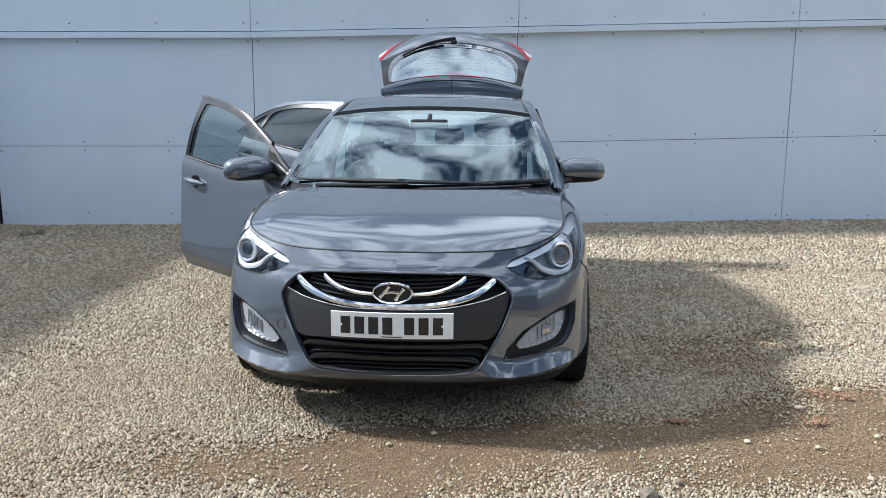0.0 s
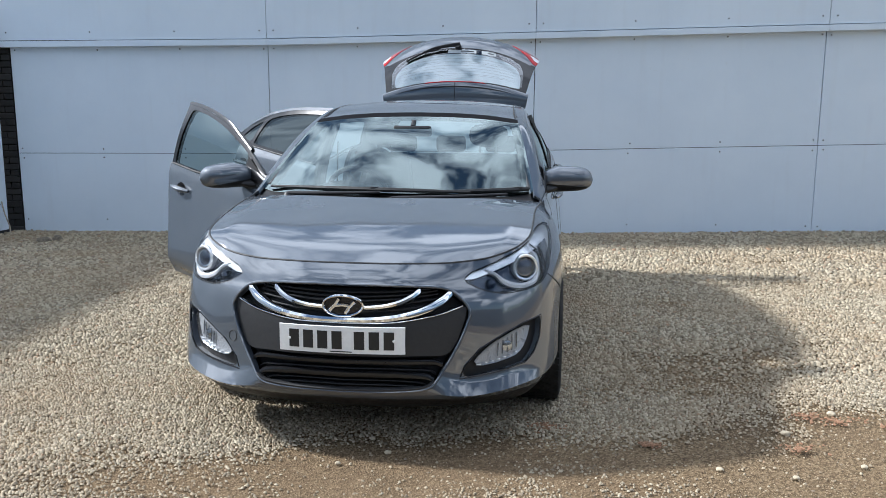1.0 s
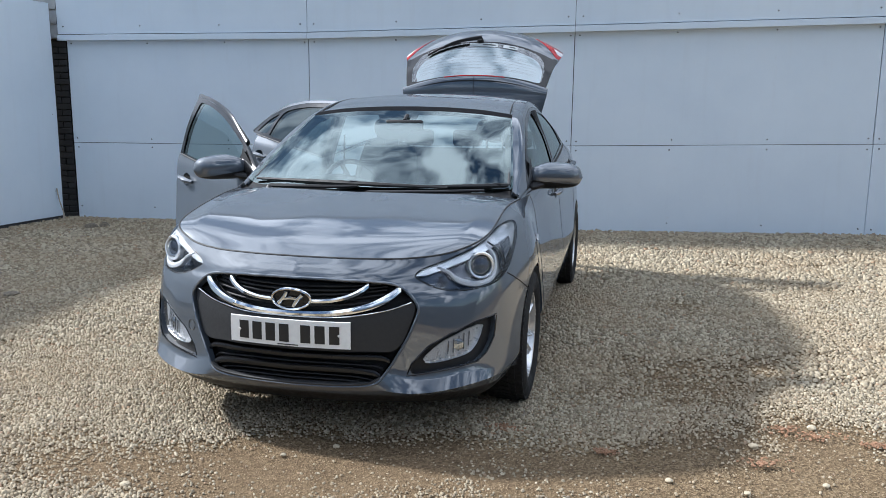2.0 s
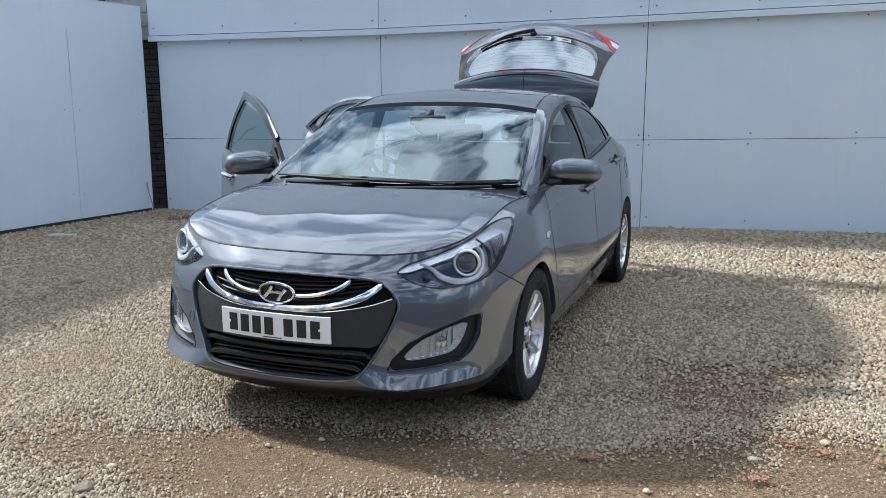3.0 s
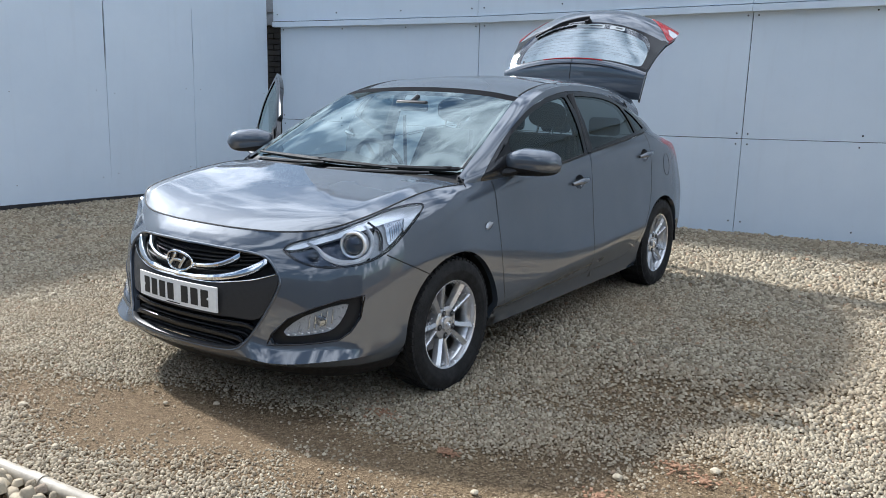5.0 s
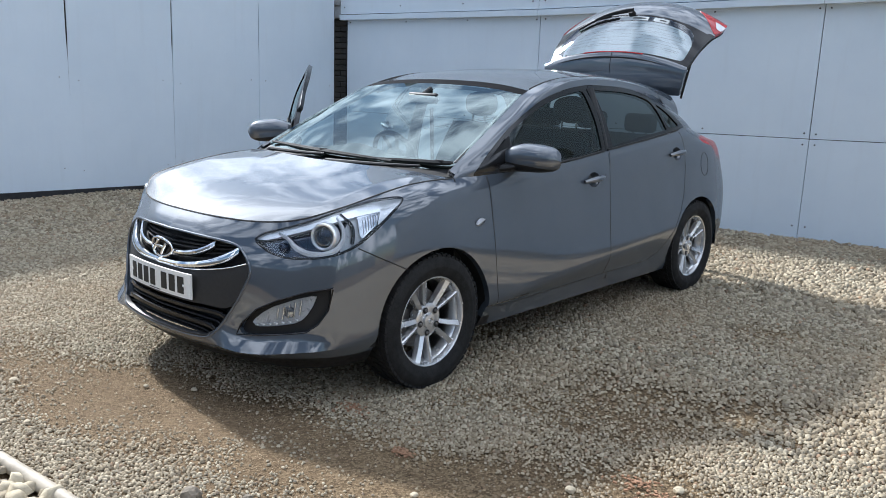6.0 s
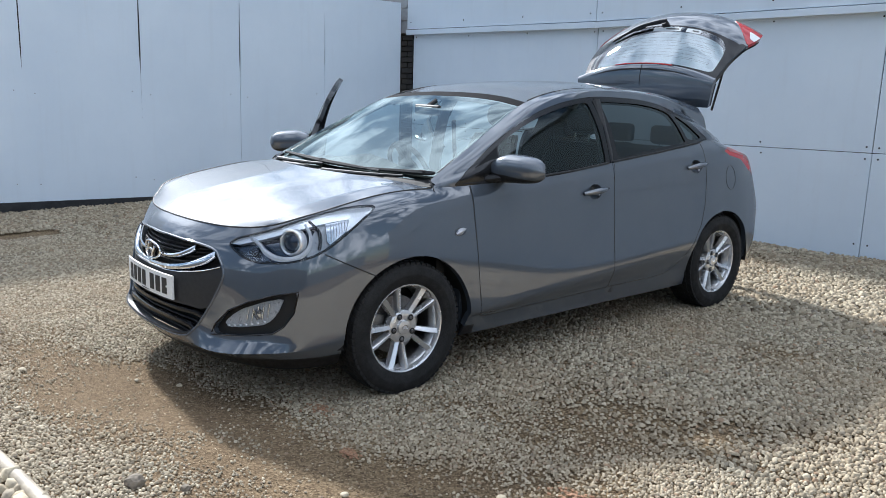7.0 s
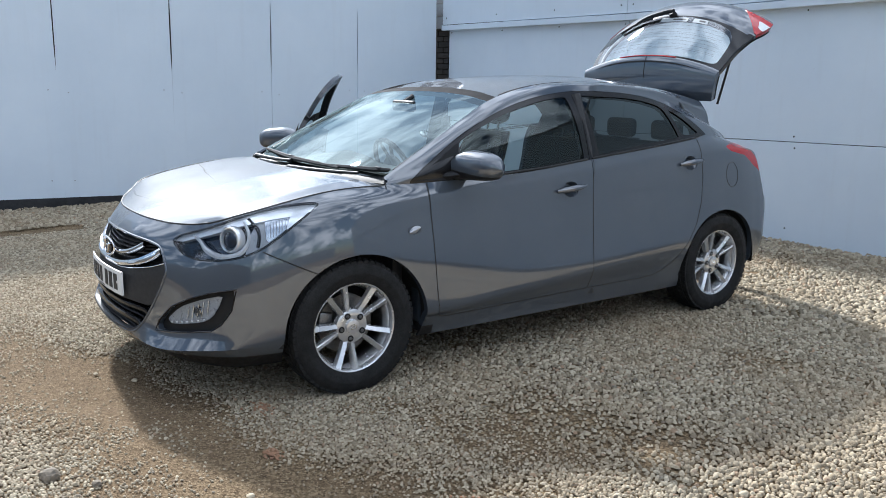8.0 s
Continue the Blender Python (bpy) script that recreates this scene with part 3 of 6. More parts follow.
def build_fence():
    """The fence runs from the corner of the wall towards the street; x is its face, y runs back along it."""
    fence = part("board_fence", block((-0.16, -13.0, -0.2), (-0.010, -0.02, 2.42)), DARK, soft=0)
    fence.matrix_world = pose(-5.165, 9.76, 0, 0, 0, -3.3)
    tagged(fence, "tall white painted board fence with opened joints", "fence", kind="structure")
    joints = [-0.003] + [-1.275 - 1.22 * k for k in range(11)]
    bolt = mesh_of("bolt", lathe([(0.0, 0.0075), (0.003, 0.007), (0.004, 0.004), (0.004, 0.0)], 10, 0), GREYMETAL)
    zs = np.concatenate([np.linspace(0.0, 1.40, 8), np.linspace(1.44, 2.30, 22), [2.40, 2.50]])
    wide = [0.0] + [random.uniform(0.005, 0.009) for _ in joints]
    for k, (a, b) in enumerate(zip(joints, joints[1:])):
        def gap(z, w):
            g = np.clip((z - 1.43) / 0.22, 0, 1) * np.clip((2.36 - z) / 0.3, 0.10, 1)
            return 0.0007 + w * g
        rows = []
        low = 0.10 - 0.030 * (a + 5.25)
        for z in zs:
            h = low + z * (2.5 - low) / 2.5
            y1, y0 = a - gap(h, wide[k]), b + gap(h, wide[k + 1])
            bow = 0.008 * math.sin(h * 1.3 + a)
            rows.append([(-0.008, y1, h), (bow, y1, h)] + [(bow, y1 + (y0 - y1) * j / 6, h) for j in range(1, 6)] + [(bow, y0, h), (-0.008, y0, h)])
        part("board", oriented(sheet(rows), (1, 0, 0)), BOARD, fence, soft=30)
        part("top_edge", block((-0.05, b + 0.002, 2.495), (0.004, a - 0.002, 2.502)), BOARD, fence)
        part("base_rail", moved(block((-0.03, b + 0.001 - a, -0.35), (0.012, -0.001, 0.0), 0.004), pose(0.005, a, low + 0.012, -1.7, 0, 0)), TARRED, fence)
        for y in (a - 0.10, b + 0.10):
            for z in (0.28, 1.22):
                o = new("bolt", bolt)
                o.location, o.parent = (0.008 * math.sin(z * 1.3 + a) - 0.001, y + random.uniform(-0.03, 0.03), z + random.uniform(-0.03, 0.03)), fence


build_fence()


def build_unseen_walls():
    """Plain dark walls added behind the viewer, out of view, to dim sky and reflections."""
    for name, lo, hi in (("unseen_wall_south", (-14.0, -12.3, -0.2), (28.0, -12.0, 4.2)), ("unseen_wall_east", (28.0, -12.3, -0.2), (28.3, 9.9, 2.6))):
        tagged(part(name, block(lo, hi, 0.02), DARKBOARD), "plain dark wall added out of view to hold back sky light", "wall", kind="structure")


build_unseen_walls()

# ---- the car: x to its left side, y towards its tail, z up, from the ground under the front axle ----
CAR_AT = pose(-0.044, 4.33, 0, 0, 0, -5.3)
car = thing("hatchback_car", "dark grey metallic hatchback on gravel, tailgate and two doors open", "car", CAR_AT)
AXLE = 2.65

# the widest outline in plan, from the middle of the nose round the side to the middle of the tail
PLAN_X = [0, 0.25, 0.498, 0.710, 0.862, 0.896, 0.882, 0.888, 0.890, 0.890, 0.885, 0.862, 0.78, 0.45, 0]
PLAN_Y = [-0.903, -0.882, -0.806, -0.685, -0.47, -0.03, 0.42, 1.0, 1.5, 2.2, 2.65, 3.02, 3.25, 3.38, 3.41]
PLAN = np.column_stack([PLAN_X, PLAN_Y])
_t = np.array([cr(PLAN, [i + 1e-3])[0] - cr(PLAN, [max(i - 1e-3, 0)])[0] for i in range(15)])
_t[0] = (1, 0)
_t[14] = (-1, 0)
_t /= np.linalg.norm(_t, axis=1, keepdims=True)
INWARD = np.column_stack([-_t[:, 1], _t[:, 0]])


def rail(inset, height):
    """A line along the body: the plan outline drawn in by inset, at the heights given."""
    p = PLAN + INWARD * np.array(inset)[:, None]
    p[0, 0] = p[14, 0] = 0
    return np.column_stack([p, height])


RAILS = [
    rail([0.120, 0.120, 0.120, 0.115, 0.110, 0.095, 0.065, 0.055, 0.055, 0.06, 0.07, 0.07, 0.07, 0.07, 0.07],
         [0.188, 0.186, 0.180, 0.176, 0.18, 0.19, 0.195, 0.20, 0.20, 0.195, 0.20, 0.24, 0.27, 0.28, 0.28]),
    rail([0.058, 0.055, 0.055, 0.054, 0.060, 0.052, 0.050, 0.048, 0.048, 0.046, 0.03, 0.03, 0.03, 0.03, 0.03],
         [0.240, 0.236, 0.220, 0.226, 0.235, 0.25, 0.235, 0.24, 0.24, 0.24, 0.26, 0.28, 0.31, 0.32, 0.32]),
    rail([0.026, 0.020, -0.004, -0.004, 0.020, 0.012, 0.026, 0.030, 0.030, 0.030, 0.010, 0.01, 0.0, 0.0, 0.0],
         [0.300, 0.296, 0.262, 0.280, 0.296, 0.33, 0.292, 0.300, 0.312, 0.325, 0.35, 0.38, 0.40, 0.40, 0.40]),
    rail([0.018, 0.020, 0.030, 0.024, 0.016, 0.008, -0.002, -0.006, -0.006, -0.003, 0.0, 0.0, 0.0, 0.0, 0.0],
         [0.45, 0.42, 0.318, 0.328, 0.340, 0.47, 0.350, 0.378, 0.410, 0.462, 0.50, 0.52, 0.52, 0.52, 0.52]),
    rail([0.044, 0.045, 0.060, 0.062, 0.042, 0.008, 0.016, 0.020, 0.020, 0.018, 0.012, 0.014, 0.015, 0.03, 0.03],
         [0.595, 0.595, 0.595, 0.595, 0.61, 0.64, 0.60, 0.61, 0.63, 0.67, 0.70, 0.72, 0.70, 0.70, 0.70]),
    rail([0.094, 0.095, 0.104, 0.098, 0.068, 0.032, 0.042, 0.050, 0.050, 0.050, 0.048, 0.066, 0.10, 0.10, 0.10],
         [0.705, 0.704, 0.70, 0.70, 0.735, 0.790, 0.765, 0.825, 0.875, 0.935, 0.968, 0.980, 0.968, 0.94, 0.94]),
    rail([0.126, 0.126, 0.128, 0.116, 0.088, 0.072, 0.062, 0.062, 0.064, 0.070, 0.085, 0.128, 0.20, 0.20, 0.20],
         [0.750, 0.749, 0.746, 0.75, 0.805, 0.890, 0.875, 0.910, 0.957, 1.018, 1.06, 1.035, 1.00, 0.99, 0.99]),
    rail([0.172, 0.168, 0.156, 0.152, 0.140, 0.148, 0.090, 0.080, 0.085, 0.098, 0.138, 0.235, 0.32, 0.31, 0.31],
         [0.788, 0.788, 0.790, 0.810, 0.864, 0.936, 0.948, 0.965, 1.012, 1.075, 1.115, 1.065, 1.03, 1.02, 1.02]),
]
_u = np.linspace(0, 14, 1401)
_p = cr(PLAN, _u)
_s = np.concatenate([[0], np.cumsum(np.linalg.norm(np.diff(_p, axis=0), axis=1))])
S_OF_Y = lambda y: float(np.interp(y, _p[100:1300, 1], _s[100:1300]))


def section(k, u, nv=57):
    """A section through the rails' points: round at nose and tail, with a pressed crease along the doors."""
    t = np.linspace(0, len(RAILS) - 1, nv)
    soft = cr(k, t)
    low, high = cr(k[:4], t[t <= 3]), cr(k[3:6], t[(t > 3) & (t <= 5)] - 3)
    top = cr(k[5:], t[t > 5] - 5)
    w = 0.5 * float(np.clip((u - 5.8) / 0.8, 0, 1) * np.clip((10.6 - u) / 1.2, 0, 1))
    body = soft * (1 - w) + np.vstack([low, high, top]) * w
    # the bumper's lower blade has a sharp crest and root
    b = float(np.clip((u - 1.35) / 0.35, 0, 1) * np.clip((4.3 - u) / 0.7, 0, 1))
    blade = np.vstack([cr(k[:3], t[t <= 2]), cr(k[2:4], t[(t > 2) & (t <= 3)] - 2), cr(k[3:], t[t > 3] - 3)])
    return body * (1 - b) + blade * b


def column(u, nv=57):
    """The body's section at the station u, from the sill up to the belt."""
    return section(np.array([cr(r, [u])[0] for r in RAILS]), u, nv)


def build_tub():
    s = np.linspace(0, _s[-1], 260)
    us = np.interp(s, _s, _u)
    k = np.stack([cr(r, us) for r in RAILS], 1)
    cols = [section(k[i], us[i]) for i in range(len(us))]
    g = np.array([np.column_stack([c, np.full(57, s[i]), c[:, 2]]) for i, c in enumerate(cols)])
    return sheet(g)


TUB = build_tub()


def skin(s, z, off=0.0):
    """The point of the body's side at s along the outline and height z, lifted by off."""
    u = float(np.interp(s, _s, _u))
    c = column(u)
    p = np.array([np.interp(z, c[:, 2], c[:, i]) for i in range(3)])
    if off:
        q = np.array([np.interp(z + 0.01, c[:, 2], c[:, i]) for i in range(3)]) - p
        u2 = min(u + 0.03, 14.0)
        c2 = column(u2)
        w = np.array([np.interp(z, c2[:, 2], c2[:, i]) for i in range(3)]) - p
        n = np.cross(w, q)
        p = p + off * n / (np.linalg.norm(n) + 1e-12)
    return p


def yz(m):
    return m[0][:, 1:3]


def sz(m):
    return m[0][:, 3:5]


# outlines, side view (y, z) unless named _SZ (along the outline, z)
FRONT_DOOR = [(0.435, 1.2), (0.442, 0.70), (0.452, 0.45), (0.466, 0.31), (0.485, 0.288), (0.55, 0.284), (1.0, 0.290), (1.505, 0.297), (1.512, 0.6), (1.525, 0.9), (1.55, 1.2)]
REAR_DOOR = [(1.55, 1.2), (1.525, 0.9), (1.512, 0.6), (1.505, 0.297), (1.95, 0.297), (2.05, 0.302), (2.13, 0.325), (2.22, 0.378), (2.32, 0.475), (2.40, 0.59), (2.445, 0.72), (2.462, 0.86), (2.462, 1.0), (2.47, 1.2)]
ARCH = lambda y0: smooth([(y0 + 0.024 + 0.372 * math.cos(a), 0.305 + 0.350 * math.sin(a)) for a in np.linspace(0, 2 * math.pi, 24, endpoint=False)], 96, True)
HEADLAMP_SZ = smooth([(0.540, 0.720), (0.575, 0.748), (0.66, 0.770), (0.80, 0.803), (0.95, 0.842), (1.12, 0.877), (1.27, 0.894), (1.348, 0.892), (1.315, 0.866), (1.22, 0.806), (1.13, 0.748), (1.06, 0.710), (0.97, 0.680), (0.86, 0.662), (0.74, 0.657), (0.64, 0.673), (0.58, 0.696)], 128, True)
FOG_SZ = dense([(0.494, 0.326), (0.516, 0.377), (0.588, 0.444), (0.696, 0.492), (0.816, 0.528), (0.940, 0.548), (0.916, 0.455), (0.868, 0.395), (0.816, 0.363), (0.684, 0.346), (0.58, 0.334)], 120)
FOGLAMP_SZ = dense([(0.552, 0.366), (0.588, 0.414), (0.66, 0.459), (0.768, 0.496), (0.866, 0.518), (0.842, 0.463), (0.806, 0.415), (0.768, 0.397), (0.66, 0.378)], 96)
GRILLE_SZ = smooth([(-0.4, 0.712), (-0.2, 0.712), (0.0, 0.712), (0.15, 0.712), (0.33, 0.706), (0.45, 0.692), (0.508, 0.660), (0.548, 0.602), (0.530, 0.540), (0.475, 0.440), (0.40, 0.335), (0.345, 0.298), (0.22, 0.284), (0.0, 0.280), (-0.2, 0.280), (-0.4, 0.280)], 160, True)
TAIL_SZ = [(S_OF_Y(2.74), 1.048), (S_OF_Y(2.86), 1.066), (S_OF_Y(3.0), 1.05), (S_OF_Y(3.10), 0.985), (S_OF_Y(3.19), 0.90), (S_OF_Y(3.15), 0.87), (S_OF_Y(3.05), 0.915), (S_OF_Y(2.94), 0.985), (S_OF_Y(2.78), 1.018)]
GAP = 0.0022

tub = cut(TUB, -within(ARCH(0.0), yz(TUB)))[0]
tub = cut(tub, -within(ARCH(AXLE), yz(tub)))[0]
# the tail is open where the tailgate closes
tub = cut(tub, -np.minimum(tub[0][:, 1] - 3.12 - 0.25 * (0.9 - tub[0][:, 2]), tub[0][:, 2] - 0.70))[0]
front_door, tub = cut(tub, within(FRONT_DOOR, yz(tub)))
rear_door, tub = cut(tub, within(REAR_DOOR, yz(tub)))
headlamp, tub = cut(tub, within(HEADLAMP_SZ, sz(tub)))
foghole, tub = cut(tub, within(FOG_SZ, sz(tub)))
grille, tub = cut(tub, within(GRILLE_SZ, sz(tub)))
tail_lamp, tub = cut(tub, within(TAIL_SZ, sz(tub)))
_v = tub[0]
ahead, behind = cut(tub, 0.46 - _v[:, 1])
_v = ahead[0]
fender, bumper = cut(ahead, 0.108 * (_v[:, 3] - 1.06) + 0.23 * (_v[:, 4] - 0.706) + np.where(_v[:, 3] < 0.6, -1, 0) * 0.05)
_v = behind[0]
rear_bumper, quarter = cut(behind, np.minimum(_v[:, 1] - 2.97, 0.72 - _v[:, 2]))


def trim(m, loop, gap, view):
    return cut(m, within(loop, view(m)) - gap)[0]


front_door = trim(front_door, FRONT_DOOR, GAP, yz)
rear_door = trim(rear_door, REAR_DOOR, GAP, yz)
headlamp = trim(headlamp, HEADLAMP_SZ, GAP, sz)
HANDLE_F, HANDLE_R = (1.355, 0.868), (2.355, 0.965)


def oval(c, a, b, n=40):
    return [(c[0] + a * math.cos(t), c[1] + b * math.sin(t)) for t in np.linspace(0, 2 * math.pi, n, endpoint=False)]


front_door = cut(front_door, -within(oval((HANDLE_F[0], HANDLE_F[1] - 0.004), 0.060, 0.042), yz(front_door)))[0]
rear_door = cut(rear_door, -within(oval((HANDLE_R[0], HANDLE_R[1] - 0.004), 0.060, 0.042), yz(rear_door)))[0]

# ---- bonnet ----
def edge_of(r, u0, u1, n):
    return cr(RAILS[r], np.linspace(u0, u1, n))


def coons(bottom, top, left, right):
    """A smooth patch between four border curves (bottom and top run from left to right)."""
    nu, nv = len(bottom), len(left)
    a, b = np.linspace(0, 1, nu)[:, None, None] ** 2, np.linspace(0, 1, nv)[None, :, None]
    r = (1 - b) * bottom[:, None] + b * top[:, None] + (1 - a) * left[None] + a * right[None]
    return r - ((1 - a) * (1 - b) * bottom[0] + a * (1 - b) * bottom[-1] + (1 - a) * b * top[0] + a * b * top[-1])


U_REAR = 5.55
NA, NB = 36, 44
hood_front = edge_of(-1, 0, 3, NA)
hood_side = edge_of(-1, 3, U_REAR, NB)
hood_rear = smooth([(0, 0.035, 0.972), (0.30, 0.055, 0.974), (0.55, 0.11, 0.970), tuple(hood_side[-1])], NA)
hood_mid = smooth([tuple(hood_front[0]), (0, -0.56, 0.853), (0, -0.26, 0.922), (0, 0.035, 0.972)], NB)
_a = np.linspace(0, 1, NA)[:, None]
_b = np.linspace(0, 1, NB)[None]
hood = np.stack([_a * hood_side[None, :, 0], hood_mid[None, :, 1] + (hood_side[:, 1] - hood_mid[:, 1])[None] * _a ** 2, hood_mid[None, :, 2] + (hood_side[:, 2] - hood_mid[:, 2])[None] * _a ** 2.4], -1)
hood += (hood_front - hood[:, 0])[:, None] * (np.clip(1 - _b / 0.5, 0, 1) ** 2)[..., None] + (hood_rear - hood[:, -1])[:, None] * (np.clip((_b - 0.6) / 0.4, 0, 1) ** 2)[..., None]
# fair the skin between its four borders and the middle line, as pressed sheet lies
_e = np.concatenate([hood[1:2] * np.array([-1, 1, 1]), hood])
for _ in range(2500):
    lap = _e[:-2, 1:-1] + _e[2:, 1:-1] + _e[1:-1, :-2] + _e[1:-1, 2:] - 4 * _e[1:-1, 1:-1]
    bend = np.zeros_like(_e)
    bend[1:-1, 1:-1] = lap
    step = bend[:-2, 1:-1] + bend[2:, 1:-1] + bend[1:-1, :-2] + bend[1:-1, 2:] - 4 * bend[1:-1, 1:-1]
    _e[1:-1, 1:-1] -= 0.03 * step
    _e[1, :, 0] = 0
    _e[0] = _e[2] * np.array([-1, 1, 1])
hood = _e[1:]
# the flanks fold down along a soft crease from the corners of the screen to the lamps
_c = 0.90 - 0.05 * _b
ridge = np.where(_a < _c, 1 - (_c - _a) / 0.40, 1 - (_a - _c) / (1.0 - _c))
ridge = np.clip(ridge, 0, 1)
ridge = np.where(_a < _c, ridge ** 1.6, ridge)
fade = np.clip(_b / 0.45, 0, 1)
hood[..., 2] += 0.010 * ridge * fade ** 2 * (3 - 2 * fade) * np.clip((1 - _b) / 0.12, 0, 1)
hood = sheet(hood)

# ---- glasshouse ----
BELT_Y = [0.215, 0.42, 0.80, 1.20, 1.60, 2.0, 2.4, 2.72, 2.94]
_k = cr(RAILS[-1], np.linspace(5, 12, 400))
BELT = np.column_stack([np.interp(BELT_Y, _k[:, 1], _k[:, 0]), BELT_Y, np.interp(BELT_Y, _k[:, 1], _k[:, 2])])
FRAME = np.column_stack([[0.765, 0.770, 0.722, 0.672, 0.640, 0.625, 0.622, 0.612, 0.598],
                         [0.235, 0.49, 0.80, 1.10, 1.45, 1.85, 2.25, 2.57, 2.83],
                         [0.963, 1.045, 1.205, 1.320, 1.388, 1.390, 1.345, 1.262, 1.165]])
CANT = np.column_stack([[0.735, 0.705, 0.655, 0.605, 0.575, 0.562, 0.552, 0.545, 0.54],
                        [0.225, 0.42, 0.72, 1.0, 1.35, 1.80, 2.25, 2.56, 2.785],
                        [0.975, 1.075, 1.225, 1.348, 1.418, 1.432, 1.408, 1.362, 1.318]])
_g = np.linspace(0, 8, 150)
_B, _R, _W = cr(BELT, _g), cr(FRAME, _g), cr(CANT, _g)
_out = np.array([0.014, 0, 0.004])
side_glass = []
for i in range(len(_g)):
    mid = 0.5 * (_B[i] + _R[i]) + _out * min(1, _g[i])
    top = 0.5 * (_R[i] + _W[i]) + np.array([0.010, 0, 0.008]) * min(1, _g[i])
    side_glass.append(cr(np.array([_B[i], mid, _R[i], top, _W[i]]), np.linspace(0, 4, 41)))
HOUSE = sheet(np.array(side_glass))
DLO = smooth([(0.345, 0.953), (0.50, 1.062), (0.68, 1.165), (0.85, 1.240), (1.02, 1.300), (1.22, 1.348), (1.42, 1.376), (1.60, 1.385), (1.90, 1.376), (2.10, 1.356), (2.28, 1.318), (2.42, 1.260), (2.52, 1.190), (2.595, 1.128), (2.57, 1.119), (2.30, 1.094), (2.0, 1.063), (1.6, 1.020), (1.2, 0.978), (0.80, 0.955), (0.5, 0.946)], 240, True)
FRONT_PANE = smooth([(0.655, 0.972), (0.655, 1.06), (0.66, 1.125), (0.72, 1.162), (0.86, 1.220), (1.02, 1.274), (1.22, 1.322), (1.38, 1.346), (1.435, 1.348), (1.455, 1.33), (1.475, 1.20), (1.482, 1.05), (1.478, 1.026), (1.46, 1.021), (1.2, 0.998), (0.90, 0.978), (0.70, 0.969)], 160, True)
REAR_PANE = smooth([(1.60, 1.05), (1.585, 1.20), (1.568, 1.335), (1.575, 1.352), (1.60, 1.356), (1.90, 1.347), (2.08, 1.328), (2.20, 1.302), (2.235, 1.285), (2.255, 1.25), (2.285, 1.17), (2.30, 1.122), (2.29, 1.113), (2.0, 1.085), (1.70, 1.052), (1.62, 1.042)], 160, True)
QUARTER_PANE = smooth([(2.335, 1.135), (2.325, 1.16), (2.295, 1.25), (2.30, 1.268), (2.32, 1.266), (2.40, 1.222), (2.48, 1.160), (2.51, 1.140), (2.49, 1.132), (2.40, 1.125)], 96, True)
dlo, pillar = cut(HOUSE, within(DLO, yz(HOUSE)))
# the painted upper rim of each door, which swings with it
_v = pillar[0]
_d = within(DLO, yz(pillar)) + 0.018
rim_front = cut(pillar, np.minimum(np.minimum(_d, 1.53 - _v[:, 1]), np.minimum(_v[:, 1] - 0.66, _v[:, 2] - 1.12)))[0]
rim_rear = cut(pillar, np.minimum(np.minimum(_d, _v[:, 1] - 1.53), 2.46 - _v[:, 1]))[0]
dlo = trim(dlo, DLO, 0.002, yz)
front_pane, dlo = cut(dlo, within(FRONT_PANE, yz(dlo)))
rear_pane, dlo = cut(dlo, within(REAR_PANE, yz(dlo)))
quarter_pane, dlo = cut(dlo, within(QUARTER_PANE, yz(dlo)))
_v = dlo[0]
split = lambda v: 1.52 + 0.12 * (v[:, 2] - 1.0) * 0 - v[:, 1]
front_frame, rest = cut(dlo, split(dlo[0]) - 0.002)
rear_frame = cut(rest, 1e-3 - split(rest[0]) - 0.003)[0]

# ---- windscreen and roof ----
NW, NH = 40, 40
ws_low = smooth([(0, 0.115, 0.972), (0.25, 0.128, 0.974), (0.48, 0.168, 0.974), (0.64, 0.225, 0.974), (0.722, 0.275, 0.985)], NW)
ws_high = smooth([(0, 1.045, 1.388), (0.22, 1.04, 1.384), (0.42, 1.022, 1.372), (0.54, 1.006, 1.357), tuple(CANT[3])], NW)
ws_side = cr(CANT, np.linspace(0.25, 3, NH))
ws_low[-1] = ws_side[0]
ws_mid = smooth([(0, 0.115, 0.972), (0, 0.42, 1.130), (0, 0.74, 1.274), (0, 1.045, 1.388)], NH)
ws = coons(ws_low, ws_high, ws_mid, ws_side)
_a, _b = np.meshgrid(np.linspace(0, 1, NW), np.linspace(0, 1, NH), indexing="ij")
SCREEN_MAP = np.concatenate([ws, _a[..., None], _b[..., None]], -1)
windscreen = sheet(SCREEN_MAP)
_v = windscreen[0]
glazed, visor = cut(windscreen, 0.925 - _v[:, 4])
_v = glazed[0]
frit = cut(glazed, np.minimum(np.minimum(0.945 - _v[:, 3], 0.865 - _v[:, 4]), _v[:, 4] - 0.045 - 0.03 * _v[:, 3] ** 2))[1]
roof_mid = np.column_stack([np.zeros(6), [1.045, 1.38, 1.82, 2.27, 2.60, 2.82], [1.388, 1.446, 1.470, 1.450, 1.412, 1.376]])
_g = np.linspace(0, 5, 60)
_c, _w = cr(roof_mid, _g), cr(CANT[3:], _g)
_f = cr(np.array([(0, 1.045, 1.388), (0.22, 1.04, 1.384), (0.42, 1.022, 1.372), (0.54, 1.006, 1.357), tuple(CANT[3])]), np.linspace(0, 4, 36))
roof = []
